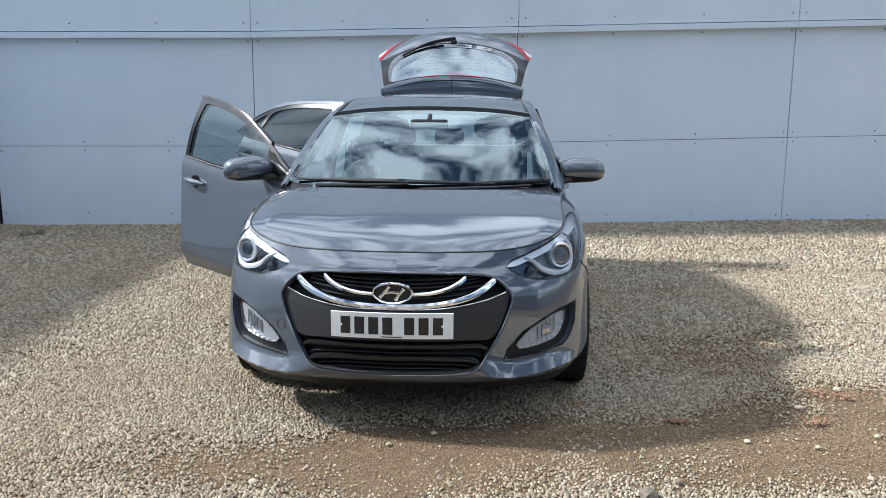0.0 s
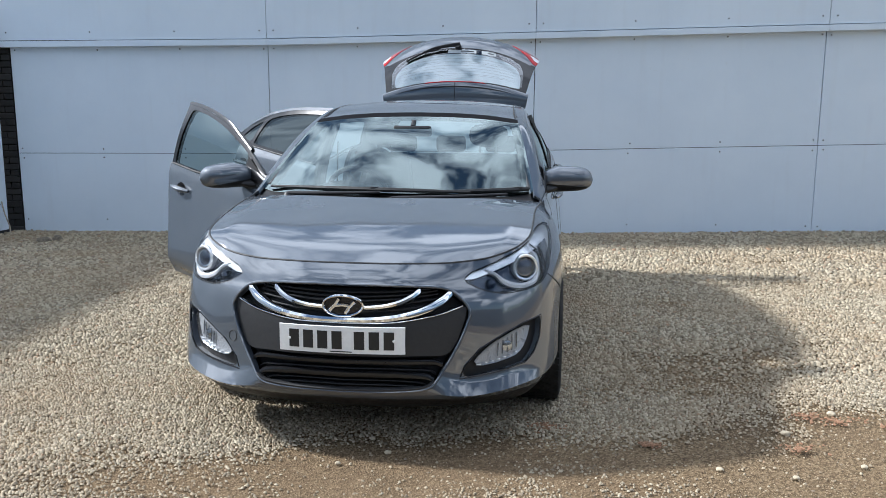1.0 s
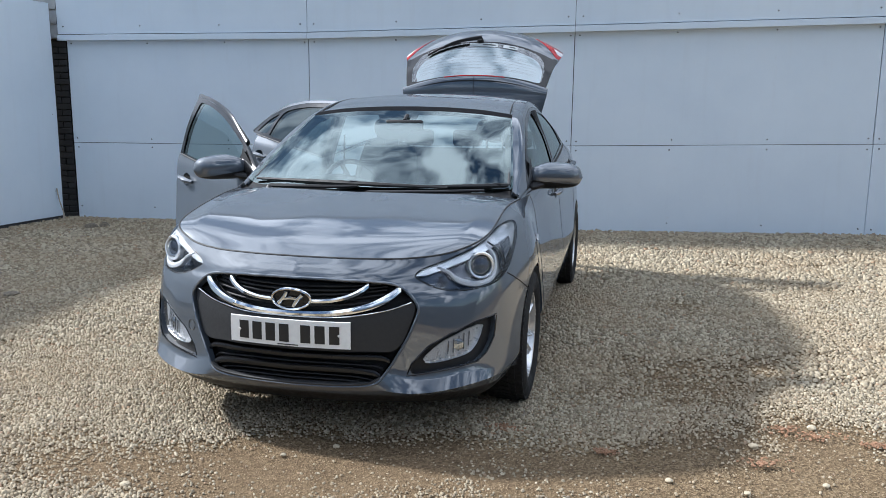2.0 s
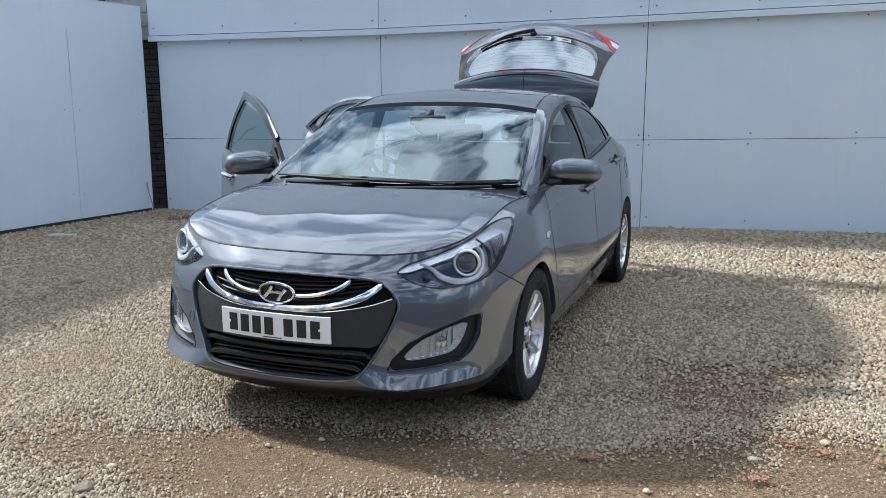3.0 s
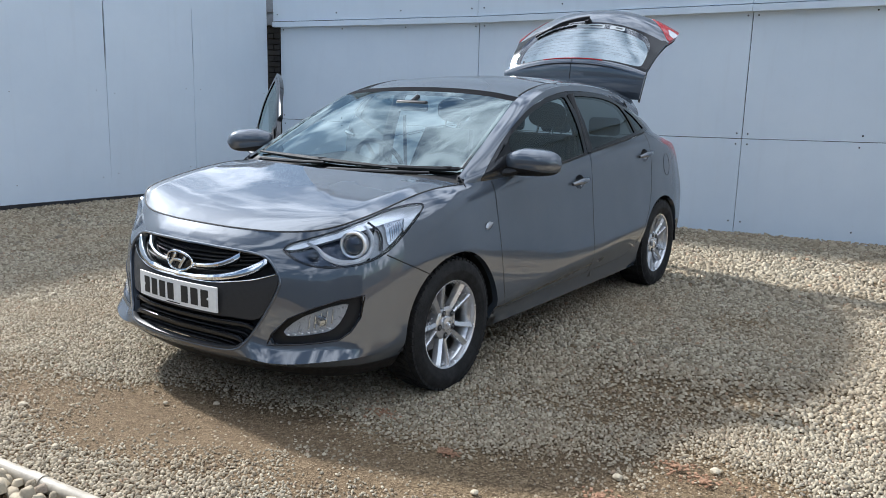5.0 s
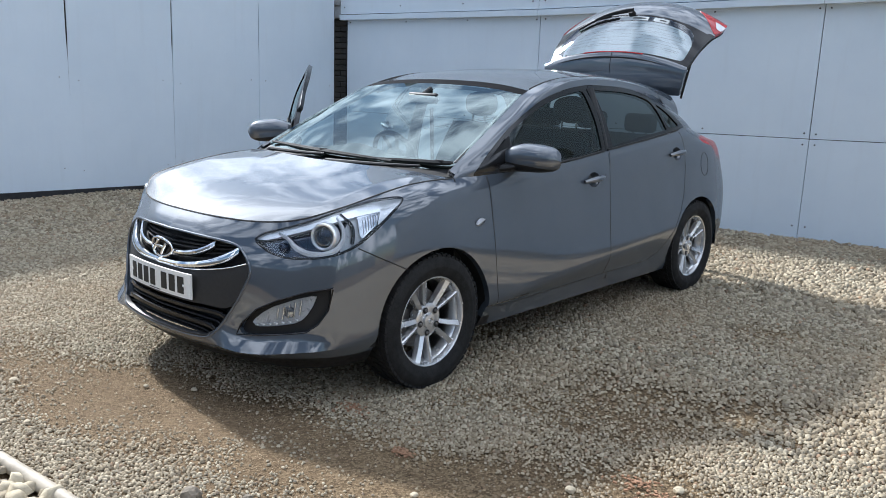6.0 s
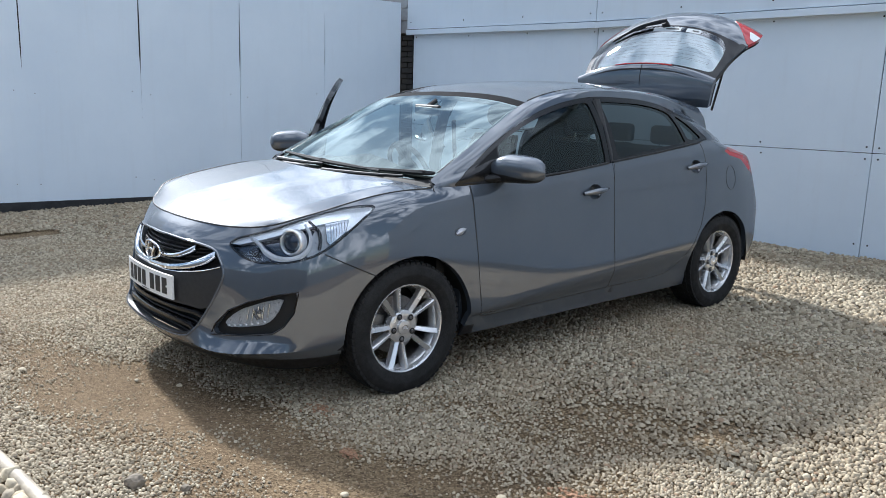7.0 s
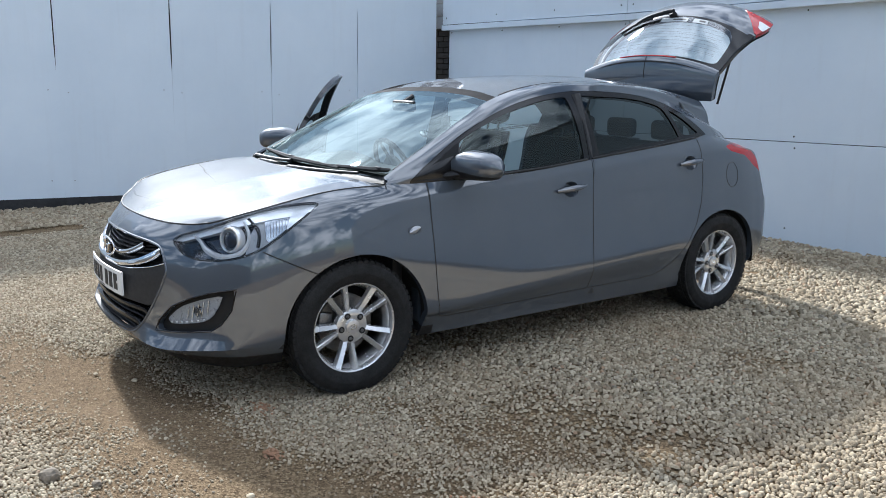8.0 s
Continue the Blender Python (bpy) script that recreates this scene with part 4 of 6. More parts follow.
for i in range(60):
    a = np.linspace(0, 1, 36)
    k = min(1.0, i / 6.0)
    x = a * _w[i, 0]
    y = _c[i, 1] + (_w[i, 1] - _c[i, 1]) * a ** 2
    z = _c[i, 2] + (_w[i, 2] - _c[i, 2]) * a ** 2.4
    row = np.column_stack([x, y, z])
    roof.append(row * k + (1 - k) * (_f + (row[0] - _f[0]) * np.array([0, 1, 1])) if k < 1 else row)
roof = flip(sheet(np.swapaxes(np.array(roof), 0, 1)))

# ---- body panels ----
def panel(m, out, depth=0.014, name="", mat=None, parent=car, label="", at=(0, 0, 0), side=1):
    m = rim(oriented(m, out), depth)
    if side < 0:
        m = mirror(m)
    return part(name, m, mat or PAINT, parent, label, at=at)


SIDE = (1, 0, 0.1)
# the bumper below z 0.246 is a part of its own, coloured black
bumper, valance = cut(bumper, bumper[0][:, 2] - 0.246)
bumper_both = both(oriented(bumper, (0.5, -1, 0)))
front_bumper = part("front_bumper", rim(bumper_both, 0.03), PAINT, car)
part("valance", rim(both(oriented(valance, (0.5, -1, -0.3))), 0.012), BLACK, front_bumper, "matt black valance along the foot of the bumper")
part("bonnet", rim(both(oriented(hood, (0, 0, 1))), 0.016), PAINT, car)
part("roof", rim(both(oriented(roof, (0, 0, 1))), 0.010), PAINT, car)
rear = part("rear_bumper", rim(both(oriented(rear_bumper, (0.5, 1, 0))), 0.03), PAINT, car)
for side in (1, -1):
    panel(fender, SIDE, 0.03, "front_wing", side=side)
    panel(quarter, SIDE, 0.03, "quarter_panel", side=side)
    panel(pillar, (1, 0, 0.6), 0.012, "roof_rail", side=side)
    edge = np.asarray(side_glass[-1])
    jamb = sheet(np.stack([edge, edge + np.array([-0.012, 0.014, 0.0]), edge + np.array([-0.05, 0.016, -0.004]), edge + np.array([-0.10, -0.02, -0.02])], 1))
    part("gate_jamb", oriented(jamb, (-0.3, 1, 0.2)) if side > 0 else mirror(oriented(jamb, (-0.3, 1, 0.2))), PAINT, car)
    lining = flip(push(oriented(pillar, (1, 0, 0.6)), -0.03))
    part("pillar_lining", lining if side > 0 else mirror(lining), DASH, car)
    panel(tail_lamp, SIDE, 0.02, "tail_lamp", REDLENS, label="red wrap-round tail lamp lens", side=side)

screen = part("windscreen", both(oriented(glazed, (0, -1, 1))), SCREEN, car, "wide raked windscreen reflecting clouds")
screen.visible_shadow = False
part("windscreen_border", push(both(oriented(frit, (0, -1, 1))), -0.005), FRIT, screen)
part("top_seal", both(oriented(visor, (0, -1, 1))), FRIT, screen, "black strip along the top of the glass")

# ---- doors: hinged at their leading edge; those on the car's right stand open ----
def build_door(name, lower, frame, panes, hinge, angle, side, front):
    """One door with its pressed outer panel, inner card, black window frame, panes and pull handle."""
    h = np.array(hinge)
    mir = (lambda m: mirror(m)) if side < 0 else (lambda m: m)
    at = (h[0] * side, h[1], h[2])
    outer = oriented(lower, SIDE)
    door = part(name, mir(rim(outer, 0.02)), PAINT, car, "", at=at)
    # a worn hinge line: the open door climbs as it swings
    door.matrix_basis = pose(*at, 0, 0, angle) @ pose(0, 0, 0, 2.2, -3.0 if front else -1.0) if angle else pose(*at)
    inner = push(outer, -0.075)
    inner = (inner[0].copy(), flip(inner)[1])
    part("door_card", mir(rim(inner, 0.058)), DASH, door, "black moulded inner door trim", at=at)
    fr = oriented(frame, (1, 0, 0.5))
    part("window_frame", mir(join(rim(fr, 0.03), flip(push(fr, -0.03)))), GLOSSBLACK, door, "black window frame", at=at)
    if side < 0:
        top = oriented(rim_front if front else rim_rear, (1, 0, 0.5))
        part("door_rim", mir(join(rim(top, 0.03), flip(push(top, -0.03)))), GLOSSBLACK if front else PAINT, door, "upper rim of the door frame", at=at)
    for k, pn in enumerate(panes):
        p = push(oriented(pn, (1, 0, 0.5)), -0.006)
        g = part("window_pane", mir(p), SIDEGLASS if front else PRIVACY, door, at=at)
        g.visible_shadow = False
    # pull handle: a cupped recess behind an arched grip
    hy, hz = HANDLE_F if front else HANDLE_R
    hs = S_OF_Y(hy)
    pts = [skin(hs + d, hz + 0.010 * d / 0.1, o) for d, o in zip(np.linspace(-0.105, 0.105, 9), (0.008, 0.018, 0.026, 0.030, 0.032, 0.031, 0.028, 0.020, 0.010))]
    part("handle", mir(tube(smooth(pts, 21), [0.008 + 0.0095 * math.sin(math.pi * min(1, k / 20 * 1.0 + 0.06)) for k in range(21)], 10, flat=1.25, up=(1, 0, 0))), PAINT, door, at=at)
    a = np.linspace(0, 2 * math.pi, 24, endpoint=False)
    cup = np.array([skin(hs + 0.062 * math.cos(t), hz - 0.004 + 0.044 * math.sin(t), -0.001) for t in a])
    low = np.array([skin(hs + 0.040 * math.cos(t), hz - 0.004 + 0.026 * math.sin(t), -0.0) for t in a]) - np.array([0.042, 0, 0])
    v = np.vstack([cup, low, low.mean(0)[None]])
    f = [[i, (i + 1) % 24, 24 + (i + 1) % 24, 24 + i] for i in range(24)] + [[24 + i, 24 + (i + 1) % 24, 48] for i in range(24)]
    part("handle_cup", mir(oriented((np.hstack([v, np.zeros((49, 2))]), f), (1, 0, 0))), PAINT, door, at=at)
    # rubber seal along the belt
    ys = np.linspace(0.60, 1.50, 30) if front else np.linspace(1.545, 2.50, 30)
    bz = np.interp(ys, BELT[:, 1], BELT[:, 2])
    bx = np.interp(ys, BELT[:, 1], BELT[:, 0])
    part("belt_seal", mir(tube(np.column_stack([bx + 0.001, ys, bz + 0.006]), 0.006, 6)), SEAL, door, at=at)
    return door, at, mir


HINGE_F, HINGE_R = (0.835, 0.47, 0.6), (0.850, 1.545, 0.6)
DOOR_OPEN = {}
for side in (1, -1):
    DOOR_OPEN[side] = build_door("front_door", front_door, front_frame, [front_pane], HINGE_F, 0 if side > 0 else 52, side, True)
    tagged(DOOR_OPEN[side][0], "closed grey front door" if side > 0 else "grey driver door standing wide open")
    d = build_door("rear_door", rear_door, rear_frame, [rear_pane, quarter_pane], HINGE_R, 0 if side > 0 else 56, side, False)
    tagged(d[0], "closed grey rear door" if side > 0 else "grey rear door standing wide open")

# ---- wheels ----
def build_wheel():
    """A five twin-spoke alloy wheel with tyre; it turns about x and its outside looks towards +x."""
    rimp = [(-0.10, 0.205), (-0.095, 0.215), (-0.085, 0.200), (-0.02, 0.185), (0.055, 0.192), (0.072, 0.206), (0.080, 0.2145), (0.087, 0.2150), (0.089, 0.2105), (0.086, 0.2040), (0.077, 0.2005), (0.062, 0.198), (0.04, 0.196), (-0.02, 0.181), (-0.085, 0.196), (-0.10, 0.205)]
    m = [lathe(rimp[::-1], 64)]
    spokes = []
    hub = lathe([(0.058, 0.0), (0.058, 0.045), (0.060, 0.068), (0.054, 0.080), (0.030, 0.084), (0.0, 0.07)][::-1], 40)
    for k in range(5):
        for s in (-1, 1):
            rows = []
            for r, off, w, x in ((0.060, 0.016, 0.0125, 0.054), (0.090, 0.0210, 0.0125, 0.058), (0.120, 0.0275, 0.0130, 0.064), (0.150, 0.0350, 0.0140, 0.070), (0.180, 0.0430, 0.0150, 0.075), (0.204, 0.0495, 0.0190, 0.078)):
                c = off * s
                e = 0.55 * w * s
                rows.append([(x - 0.034, c - w, r), (x - 0.012, c - w, r), (x - 0.002 - 0.004 * (s < 0), c - w * 0.86, r), (x + 0.003, c - e, r), (x - 0.002 - 0.004 * (s > 0), c + w * 0.86, r), (x - 0.012, c + w, r), (x - 0.034, c + w, r), (x - 0.034, c - w, r)])
            sp = oriented(sheet(np.array(rows)), (1, 0, 0))
            spokes.append(moved(sp, Matrix.Rotation(radians(-46 - 72 * k), 4, "X")))
    wheel = part("wheel", join(*m), ALLOY, None, "silver five twin-spoke alloy wheel", soft=40)
    part("barrel", lathe([(0.058, 0.1965), (0.04, 0.1945), (-0.02, 0.1795), (-0.085, 0.1945)][::-1], 64), STEEL, wheel, "dull inner barrel")
    part("hub", hub, ALLOY, wheel)
    for sp in spokes:
        part("spoke", sp, ALLOY, wheel)
    R = 0.315
    tp = [(-0.085, 0.207), (-0.098, 0.222), (-0.106, 0.250), (-0.105, 0.280), (-0.096, 0.300), (-0.082, R - 0.004), (-0.05, R), (0.05, R), (0.082, R - 0.004), (0.092, 0.304), (0.099, 0.296), (0.1045, 0.280), (0.1075, 0.262), (0.1080, 0.256), (0.1060, 0.252), (0.105, 0.235), (0.098, 0.222), (0.0885, 0.211), (0.084, 0.2055)]
    part("tyre", lathe(tp[::-1], 72), RUBBER, wheel, "worn black tyre")
    blocks = []
    for k in range(60):
        for row, (x0, x1) in enumerate(((-0.080, -0.052), (-0.046, -0.012), (-0.006, 0.028), (0.034, 0.060), (0.066, 0.094))):
            a = 6 * k + (3 if row % 2 else 0)
            r1 = R + 0.0045 - (0.006 if row in (0, 4) else 0)
            b = block((x0, -0.012, R - 0.014), (x1, 0.012, r1), 0)
            v = b[0].copy()
            v[:, 1] += (v[:, 0] - x0) * (0.35 if row < 2 else -0.35)
            blocks.append(moved((v, b[1]), Matrix.Rotation(radians(a), 4, "X")))
    part("tread", join(*blocks), RUBBER, wheel, soft=0)
    part("brake_disc", lathe([(0.005, 0.0), (0.005, 0.06), (-0.01, 0.065), (-0.01, 0.14), (-0.034, 0.14), (-0.034, 0.0)][::-1], 40), STEEL, wheel, "bare steel brake disc")
    part("caliper", moved(block((-0.06, -0.05, 0.08), (0.012, 0.05, 0.15), 0.01), Matrix.Rotation(radians(80), 4, "X")), STEEL, wheel)
    part("centre_cap", lathe([(0.0715, 0.0), (0.071, 0.022), (0.068, 0.033), (0.056, 0.036)][::-1], 32), ALLOY, wheel)
    part("cap_emblem", join(tube([(0.0715, 0.016 * math.cos(a), 0.011 * math.sin(a)) for a in np.linspace(0, 6.283, 24, endpoint=False)], 0.0018, 6, True, up=(1, 0, 0)), tube([(0.0715, -0.006, -0.007), (0.0715, 0.006, 0.007)], 0.0022, 6, up=(1, 0, 0))), CHROME, wheel)
    for k in range(5):
        a = radians(-46 - 72 * k)
        ny, nz = -0.0575 * math.sin(a), 0.0575 * math.cos(a)
        part("wheel_nut", moved(lathe([(0.068, 0.0), (0.068, 0.005), (0.064, 0.0085), (0.045, 0.0085)][::-1], 6), pose(0, ny, nz)), STEEL, wheel)
        part("nut_well", moved(lathe([(0.0625, 0.0155), (0.0625, 0.0125), (0.056, 0.0)][::-1], 14), pose(0, ny, nz)), DARK, wheel)
    return wheel


wheel = build_wheel()
wheel.parent = car
wheel.matrix_basis = pose(0.783, 0, 0.312, 0)
for x, y, turn, spin in ((0.778, AXLE, 0, -7), (-0.783, 0, 180, 50), (-0.778, AXLE, 180, 15)):
    copy_thing(wheel, pose(x, y, 0.312, spin, 0, turn) if not turn else pose(x, y, 0.312, 0, 0, turn))
# arch liners and underbody
for side in (1, -1):
    for y0 in (0, AXLE):
        a = np.linspace(-0.10, math.pi + 0.10, 40)
        rows = [[(side * x, y0 + 0.024 + (r + 0.02) * math.cos(t), 0.305 + r * math.sin(t)) for t in a] for x, r in ((0.858, 0.354), (0.84, 0.376), (0.52, 0.376), (0.52, 0.05))]
        part("arch_liner", sheet(np.array(rows)), LINER, car)
# unseen boxes added in the empty engine bay to stop sun leaking through
part("bay_light_block", join(block((-0.66, -0.62, 0.25), (0.66, 0.28, 0.66), 0.03), block((-0.50, -0.72, 0.22), (0.50, -0.5, 0.62), 0.03)), LINER, car)
part("underbody", join(block((-0.55, -0.70, 0.22), (0.55, -0.36, 0.27), 0.02), block((-0.79, 0.40, 0.20), (0.79, 2.24, 0.25), 0.02), block((-0.52, -0.4, 0.18), (0.52, 3.1, 0.26), 0.02)), LINER, car)

# ---- tailgate, swung up on its roof hinges ----
TG_HINGE = (0.0, 2.80, 1.40)
TG_OPEN = 95


def tail_row(y, z, half, bow, n=34):
    a = np.linspace(0, 1, n)
    return np.column_stack([a * half, y - bow * a ** 2.2, z - 0.012 * a ** 2])


def build_tailgate():
    rows = [tail_row(*r) for r in ((2.715, 1.342, 0.555, 0.0), (2.78, 1.356, 0.575, 0.0), (2.85, 1.363, 0.59, 0.015), (2.925, 1.358, 0.60, 0.04), (2.985, 1.343, 0.605, 0.075), (3.014, 1.326, 0.60, 0.10), (3.000, 1.308, 0.58, 0.09), (3.035, 1.276, 0.59, 0.095), (3.15, 1.180, 0.615, 0.12), (3.265, 1.065, 0.64, 0.165), (3.305, 1.015, 0.655, 0.18), (3.345, 0.94, 0.672, 0.195), (3.368, 0.85, 0.66, 0.19), (3.360, 0.765, 0.60, 0.16))]
    k = np.stack(rows, 1)
    g = np.array([np.column_stack([cr(c, np.linspace(0, 13, 150)), np.zeros(150), np.linspace(0, 13, 150)]) for c in k])
    for i in range(len(g)):
        g[i, :, 3] = i / (len(g) - 1)

    def on_gate(x, v, off=0.0):
        """The point of the gate x metres from its middle at row v, lifted by off."""
        j = int(round(v / 13 * 149))
        p = np.array([np.interp(abs(x), g[:, j, 0], g[:, j, q]) for q in range(3)])
        return np.array([x, p[1], p[2]]) + np.array([0, 0.70, 0.71]) * off
    m = oriented(sheet(g), (0, 1, 0.5))
    pane_loop = smooth([(-1.3, 6.75), (-0.5, 6.75), (0.0, 6.75), (0.5, 6.75), (0.80, 6.78), (0.90, 6.95), (0.915, 7.4), (0.895, 8.1), (0.84, 8.6), (0.72, 8.92), (0.45, 9.05), (0.0, 9.08), (-0.5, 9.08), (-1.3, 9.08)], 120, True)
    scaled = lambda q: np.column_stack([q[:, 0] * 6, q[:, 1]])
    glass, rest = cut(m, within(scaled(pane_loop), scaled(m[0][:, 3:5])))
    v = rest[0]
    lamp, rest = cut(rest, np.minimum(np.minimum(v[:, 4] - 9.9, 12.2 - v[:, 4]), (v[:, 3] - 0.66 - 0.14 * (12.2 - v[:, 4])) * 6))
    v = rest[0]
    black, shell = cut(rest, np.maximum(np.minimum(v[:, 4] - 5.75, 9.22 - v[:, 4]), np.minimum((v[:, 3] - 0.945) * 6, np.minimum(v[:, 4] - 5.6, 9.6 - v[:, 4]))))
    at = TG_HINGE
    gate = part("tailgate", rim(both(shell), 0.03), PAINT, car, "open grey tailgate raised above the roof", at=at)
    gate.matrix_basis = pose(*at, TG_OPEN)
    part("glass_surround", rim(both(black), 0.02), GLOSSBLACK, gate, at=at)
    pane = part("rear_window", both(glass), REARGLASS, gate, "rear window with heater lines", at=at)
    pane.visible_shadow = False
    whole = both(m)
    hole = within(scaled(pane_loop), scaled(whole[0][:, 3:5]))
    part("inner_trim", flip(cut(push(whole, -0.045), 0.1 - hole)[0]), DASH, gate, at=at)
    for s in (1, -1):
        w = rim(push(lamp, 0.004), 0.03)
        tail = part("lid_lamp", w if s > 0 else mirror(w), REDLENS, gate, "red tail lamp lens", at=at)
        lv = lamp[0]
        wedge = cut(push(lamp, 0.0055), np.minimum(np.minimum(lv[:, 4] - 10.6, 11.45 - lv[:, 4]), (lv[:, 3] - 0.88 - 0.08 * (11.45 - lv[:, 4])) * 6))[0]
        part("clear_insert", wedge if s > 0 else mirror(wedge), LAMPWHITE, tail, "clear wedge in the lens", at=at)
    part("brake_light", tube([on_gate(x, 5.15, 0.004) for x in np.linspace(-0.25, 0.25, 25)], 0.0048, 8), REDLENS, gate, "thin red high brake light", at=at)
    part("spoiler_seam", tube([on_gate(0.0, v, 0.001) for v in np.linspace(2.2, 5.1, 10)], 0.0026, 6), DARK, gate, at=at)
    # wiper: boss at the foot of the glass, arm lying across it
    part("wiper_boss", tube([on_gate(0.0, 9.28, -0.01), on_gate(0.0, 9.28, 0.035)], [0.030, 0.022], 16), BLACK, gate, at=at)
    part("wiper_arm", tube(smooth([on_gate(0.015, 9.38, 0.030), on_gate(-0.06, 9.25, 0.034), on_gate(-0.20, 9.05, 0.028), on_gate(-0.30, 8.92, 0.022)], 20), np.linspace(0.020, 0.009, 20), 8, flat=0.7), BLACK, gate, at=at)
    part("wiper_blade", tube(smooth([on_gate(-0.16, 9.02, 0.020), on_gate(-0.30, 8.86, 0.018), on_gate(-0.44, 8.62, 0.014)], 16), 0.009, 6), BLACK, gate, at=at)
    # stickers inside the glass, print unreadable: plain bars
    for x0, x1 in ((-0.085, 0.155), (0.20, 0.32)):
        q = np.array([[on_gate(x, v, 0.002) for v in (8.72, 8.98)] for x in np.linspace(x0, x1, 6)])
        part("sticker", oriented(sheet(q), (0, 1, 0.5)), STICKER, gate, at=at)
        q = np.array([[on_gate(x, v, 0.0032) for v in (8.79, 8.90)] for x in np.linspace(x0 + (0.11 if x0 < 0 else 0.05), x1 - 0.02, 6)])
        part("print_bar", oriented(sheet(q), (0, 1, 0.5)), INK, gate, at=at)
    for k in range(9):
        part("heater_line", tube([on_gate(x, 7.3 + 0.155 * k, -0.002) for x in np.linspace(-0.49, 0.49, 13)], 0.0005, 4), DARK, gate, at=at)
    return gate


build_tailgate()
for s in (1, -1):
    part("gas_strut", tube([(0.50 * s, 3.02, 1.30), (0.545 * s, 3.06, 1.60)], 0.008, 8), BLACK, car, "black gas strut of the tailgate")
# roof drip mouldings
for s in (1, -1):
    q = cr(CANT, np.linspace(3.1, 7.9, 40)) * np.array([s, 1, 1]) + np.array([-0.012 * s, 0, -0.001])
    part("roof_moulding", tube(q, 0.0045, 6), SEAL, car)

# ---- face: grille, plate, lamps ----
def on_skin(loop, off):
    return np.array([skin(abs(s), z, off) * np.array([1 if s >= 0 else -1, 1, 1]) for s, z in loop])


def ribbon(path, half, off, lift=0.006, seg=5):
    """A curved bar on the nose along (s, z) rows with the half heights given."""
    rows = []
    for (s, z), h in zip(path, half):
        sg = 1 if s >= 0 else -1
        prof = [(-h, -0.02), (-h, 0.0), (-h * 0.7, lift * 0.75), (0, lift), (h * 0.7, lift * 0.75), (h, 0.0), (h, -0.02)]
        rows.append([skin(abs(s), z + dz, off + o) * np.array([sg, 1, 1]) for dz, o in prof])
    return oriented(sheet(np.array(rows)), (0, -1, 0))


inset = push(both(oriented(grille, (0, -1, 0))), -0.055)
part("grille_back", inset, DARK, front_bumper, "black open grille")
part("grille_frame", tube(on_skin([p for p in GRILLE_SZ if p[0] > 0.0][::1] + [(-a, b) for a, b in [p for p in GRILLE_SZ if p[0] > 0.0][::-1]], 0.0), 0.006, 8, True), PAINT, front_bumper)
BEAM_SZ = smooth([(-0.4, 0.565), (-0.2, 0.565), (0.0, 0.565), (0.2, 0.568), (0.40, 0.592), (0.525, 0.625), (0.536, 0.602), (0.518, 0.545), (0.452, 0.435), (0.30, 0.432), (0.0, 0.432), (-0.2, 0.432), (-0.4, 0.432)], 96, True)
beam = cut(grille, within(BEAM_SZ, sz(grille)))[0]
part("bumper_beam", rim(push(both(oriented(beam, (0, -1, 0))), -0.010), 0.04), DARKGREY, front_bumper, "matt charcoal panel behind the number plate")


def mirrored_path(pts, n):
    h = smooth(pts, n)
    return np.vstack([h[::-1] * np.array([-1, 1]), h[1:]])


chrome_low = mirrored_path([(0.0, 0.578), (0.12, 0.580), (0.24, 0.592), (0.34, 0.613), (0.42, 0.645), (0.475, 0.678)], 24)
_prof = np.interp(np.linspace(0, 1, 24), (0, 0.4, 0.8, 1), (0.0125, 0.016, 0.022, 0.017))
_h = np.concatenate([_prof[::-1], _prof[1:]])
part("chrome_bar", ribbon(chrome_low, _h, -0.012, 0.014), CHROME, front_bumper, "curved chrome grille bar")
edge_line = mirrored_path([(0.0, 0.566), (0.2, 0.569), (0.40, 0.593), (0.520, 0.624)], 20)
part("beam_edge", ribbon(edge_line, [0.0028] * len(edge_line), -0.008, 0.003), CHROME, front_bumper)
for s in (1, -1):
    up = smooth([(0.080, 0.627), (0.16, 0.632), (0.24, 0.648), (0.30, 0.672), (0.335, 0.694)], 20) * np.array([s, 1])
    part("chrome_bar", ribbon(up, np.linspace(0.009, 0.015, 20), -0.014, 0.012), CHROME, front_bumper, "curved chrome grille bar")
for z0, c in ((0.612, 0.10), (0.632, 0.12), (0.655, 0.10), (0.672, 0.08), (0.690, 0.05)):
    p = mirrored_path([(0.0, z0), (0.2, z0 + 0.1 * c), (0.42, z0 + 0.28 * c)], 12)
    part("grille_slat", ribbon(p, [0.004] * len(p), -0.034, 0.006), BLACK, front_bumper)
for z0, h, o, mat in ((0.405, 0.012, -0.02, GLOSSBLACK), (0.372, 0.004, -0.035, BLACK), (0.350, 0.013, -0.018, GLOSSBLACK), (0.322, 0.004, -0.03, BLACK), (0.300, 0.004, -0.03, BLACK)):
    lim = 0.43 - (0.41 - z0) * 0.75
    p = mirrored_path([(0.0, z0), (lim * 0.6, z0 + 0.002), (lim * 0.9, z0 - 0.004), (lim, z0 - 0.02)], 14)
    part("grille_slat", ribbon(p, [h] * len(p), o, 0.008), mat, front_bumper)
p = mirrored_path([(0.0, 0.286), (0.20, 0.290), (0.33, 0.302), (0.385, 0.325)], 16)
part("grille_lip", ribbon(p, [0.006] * len(p), 0.0, 0.004), DARKGREY, front_bumper)
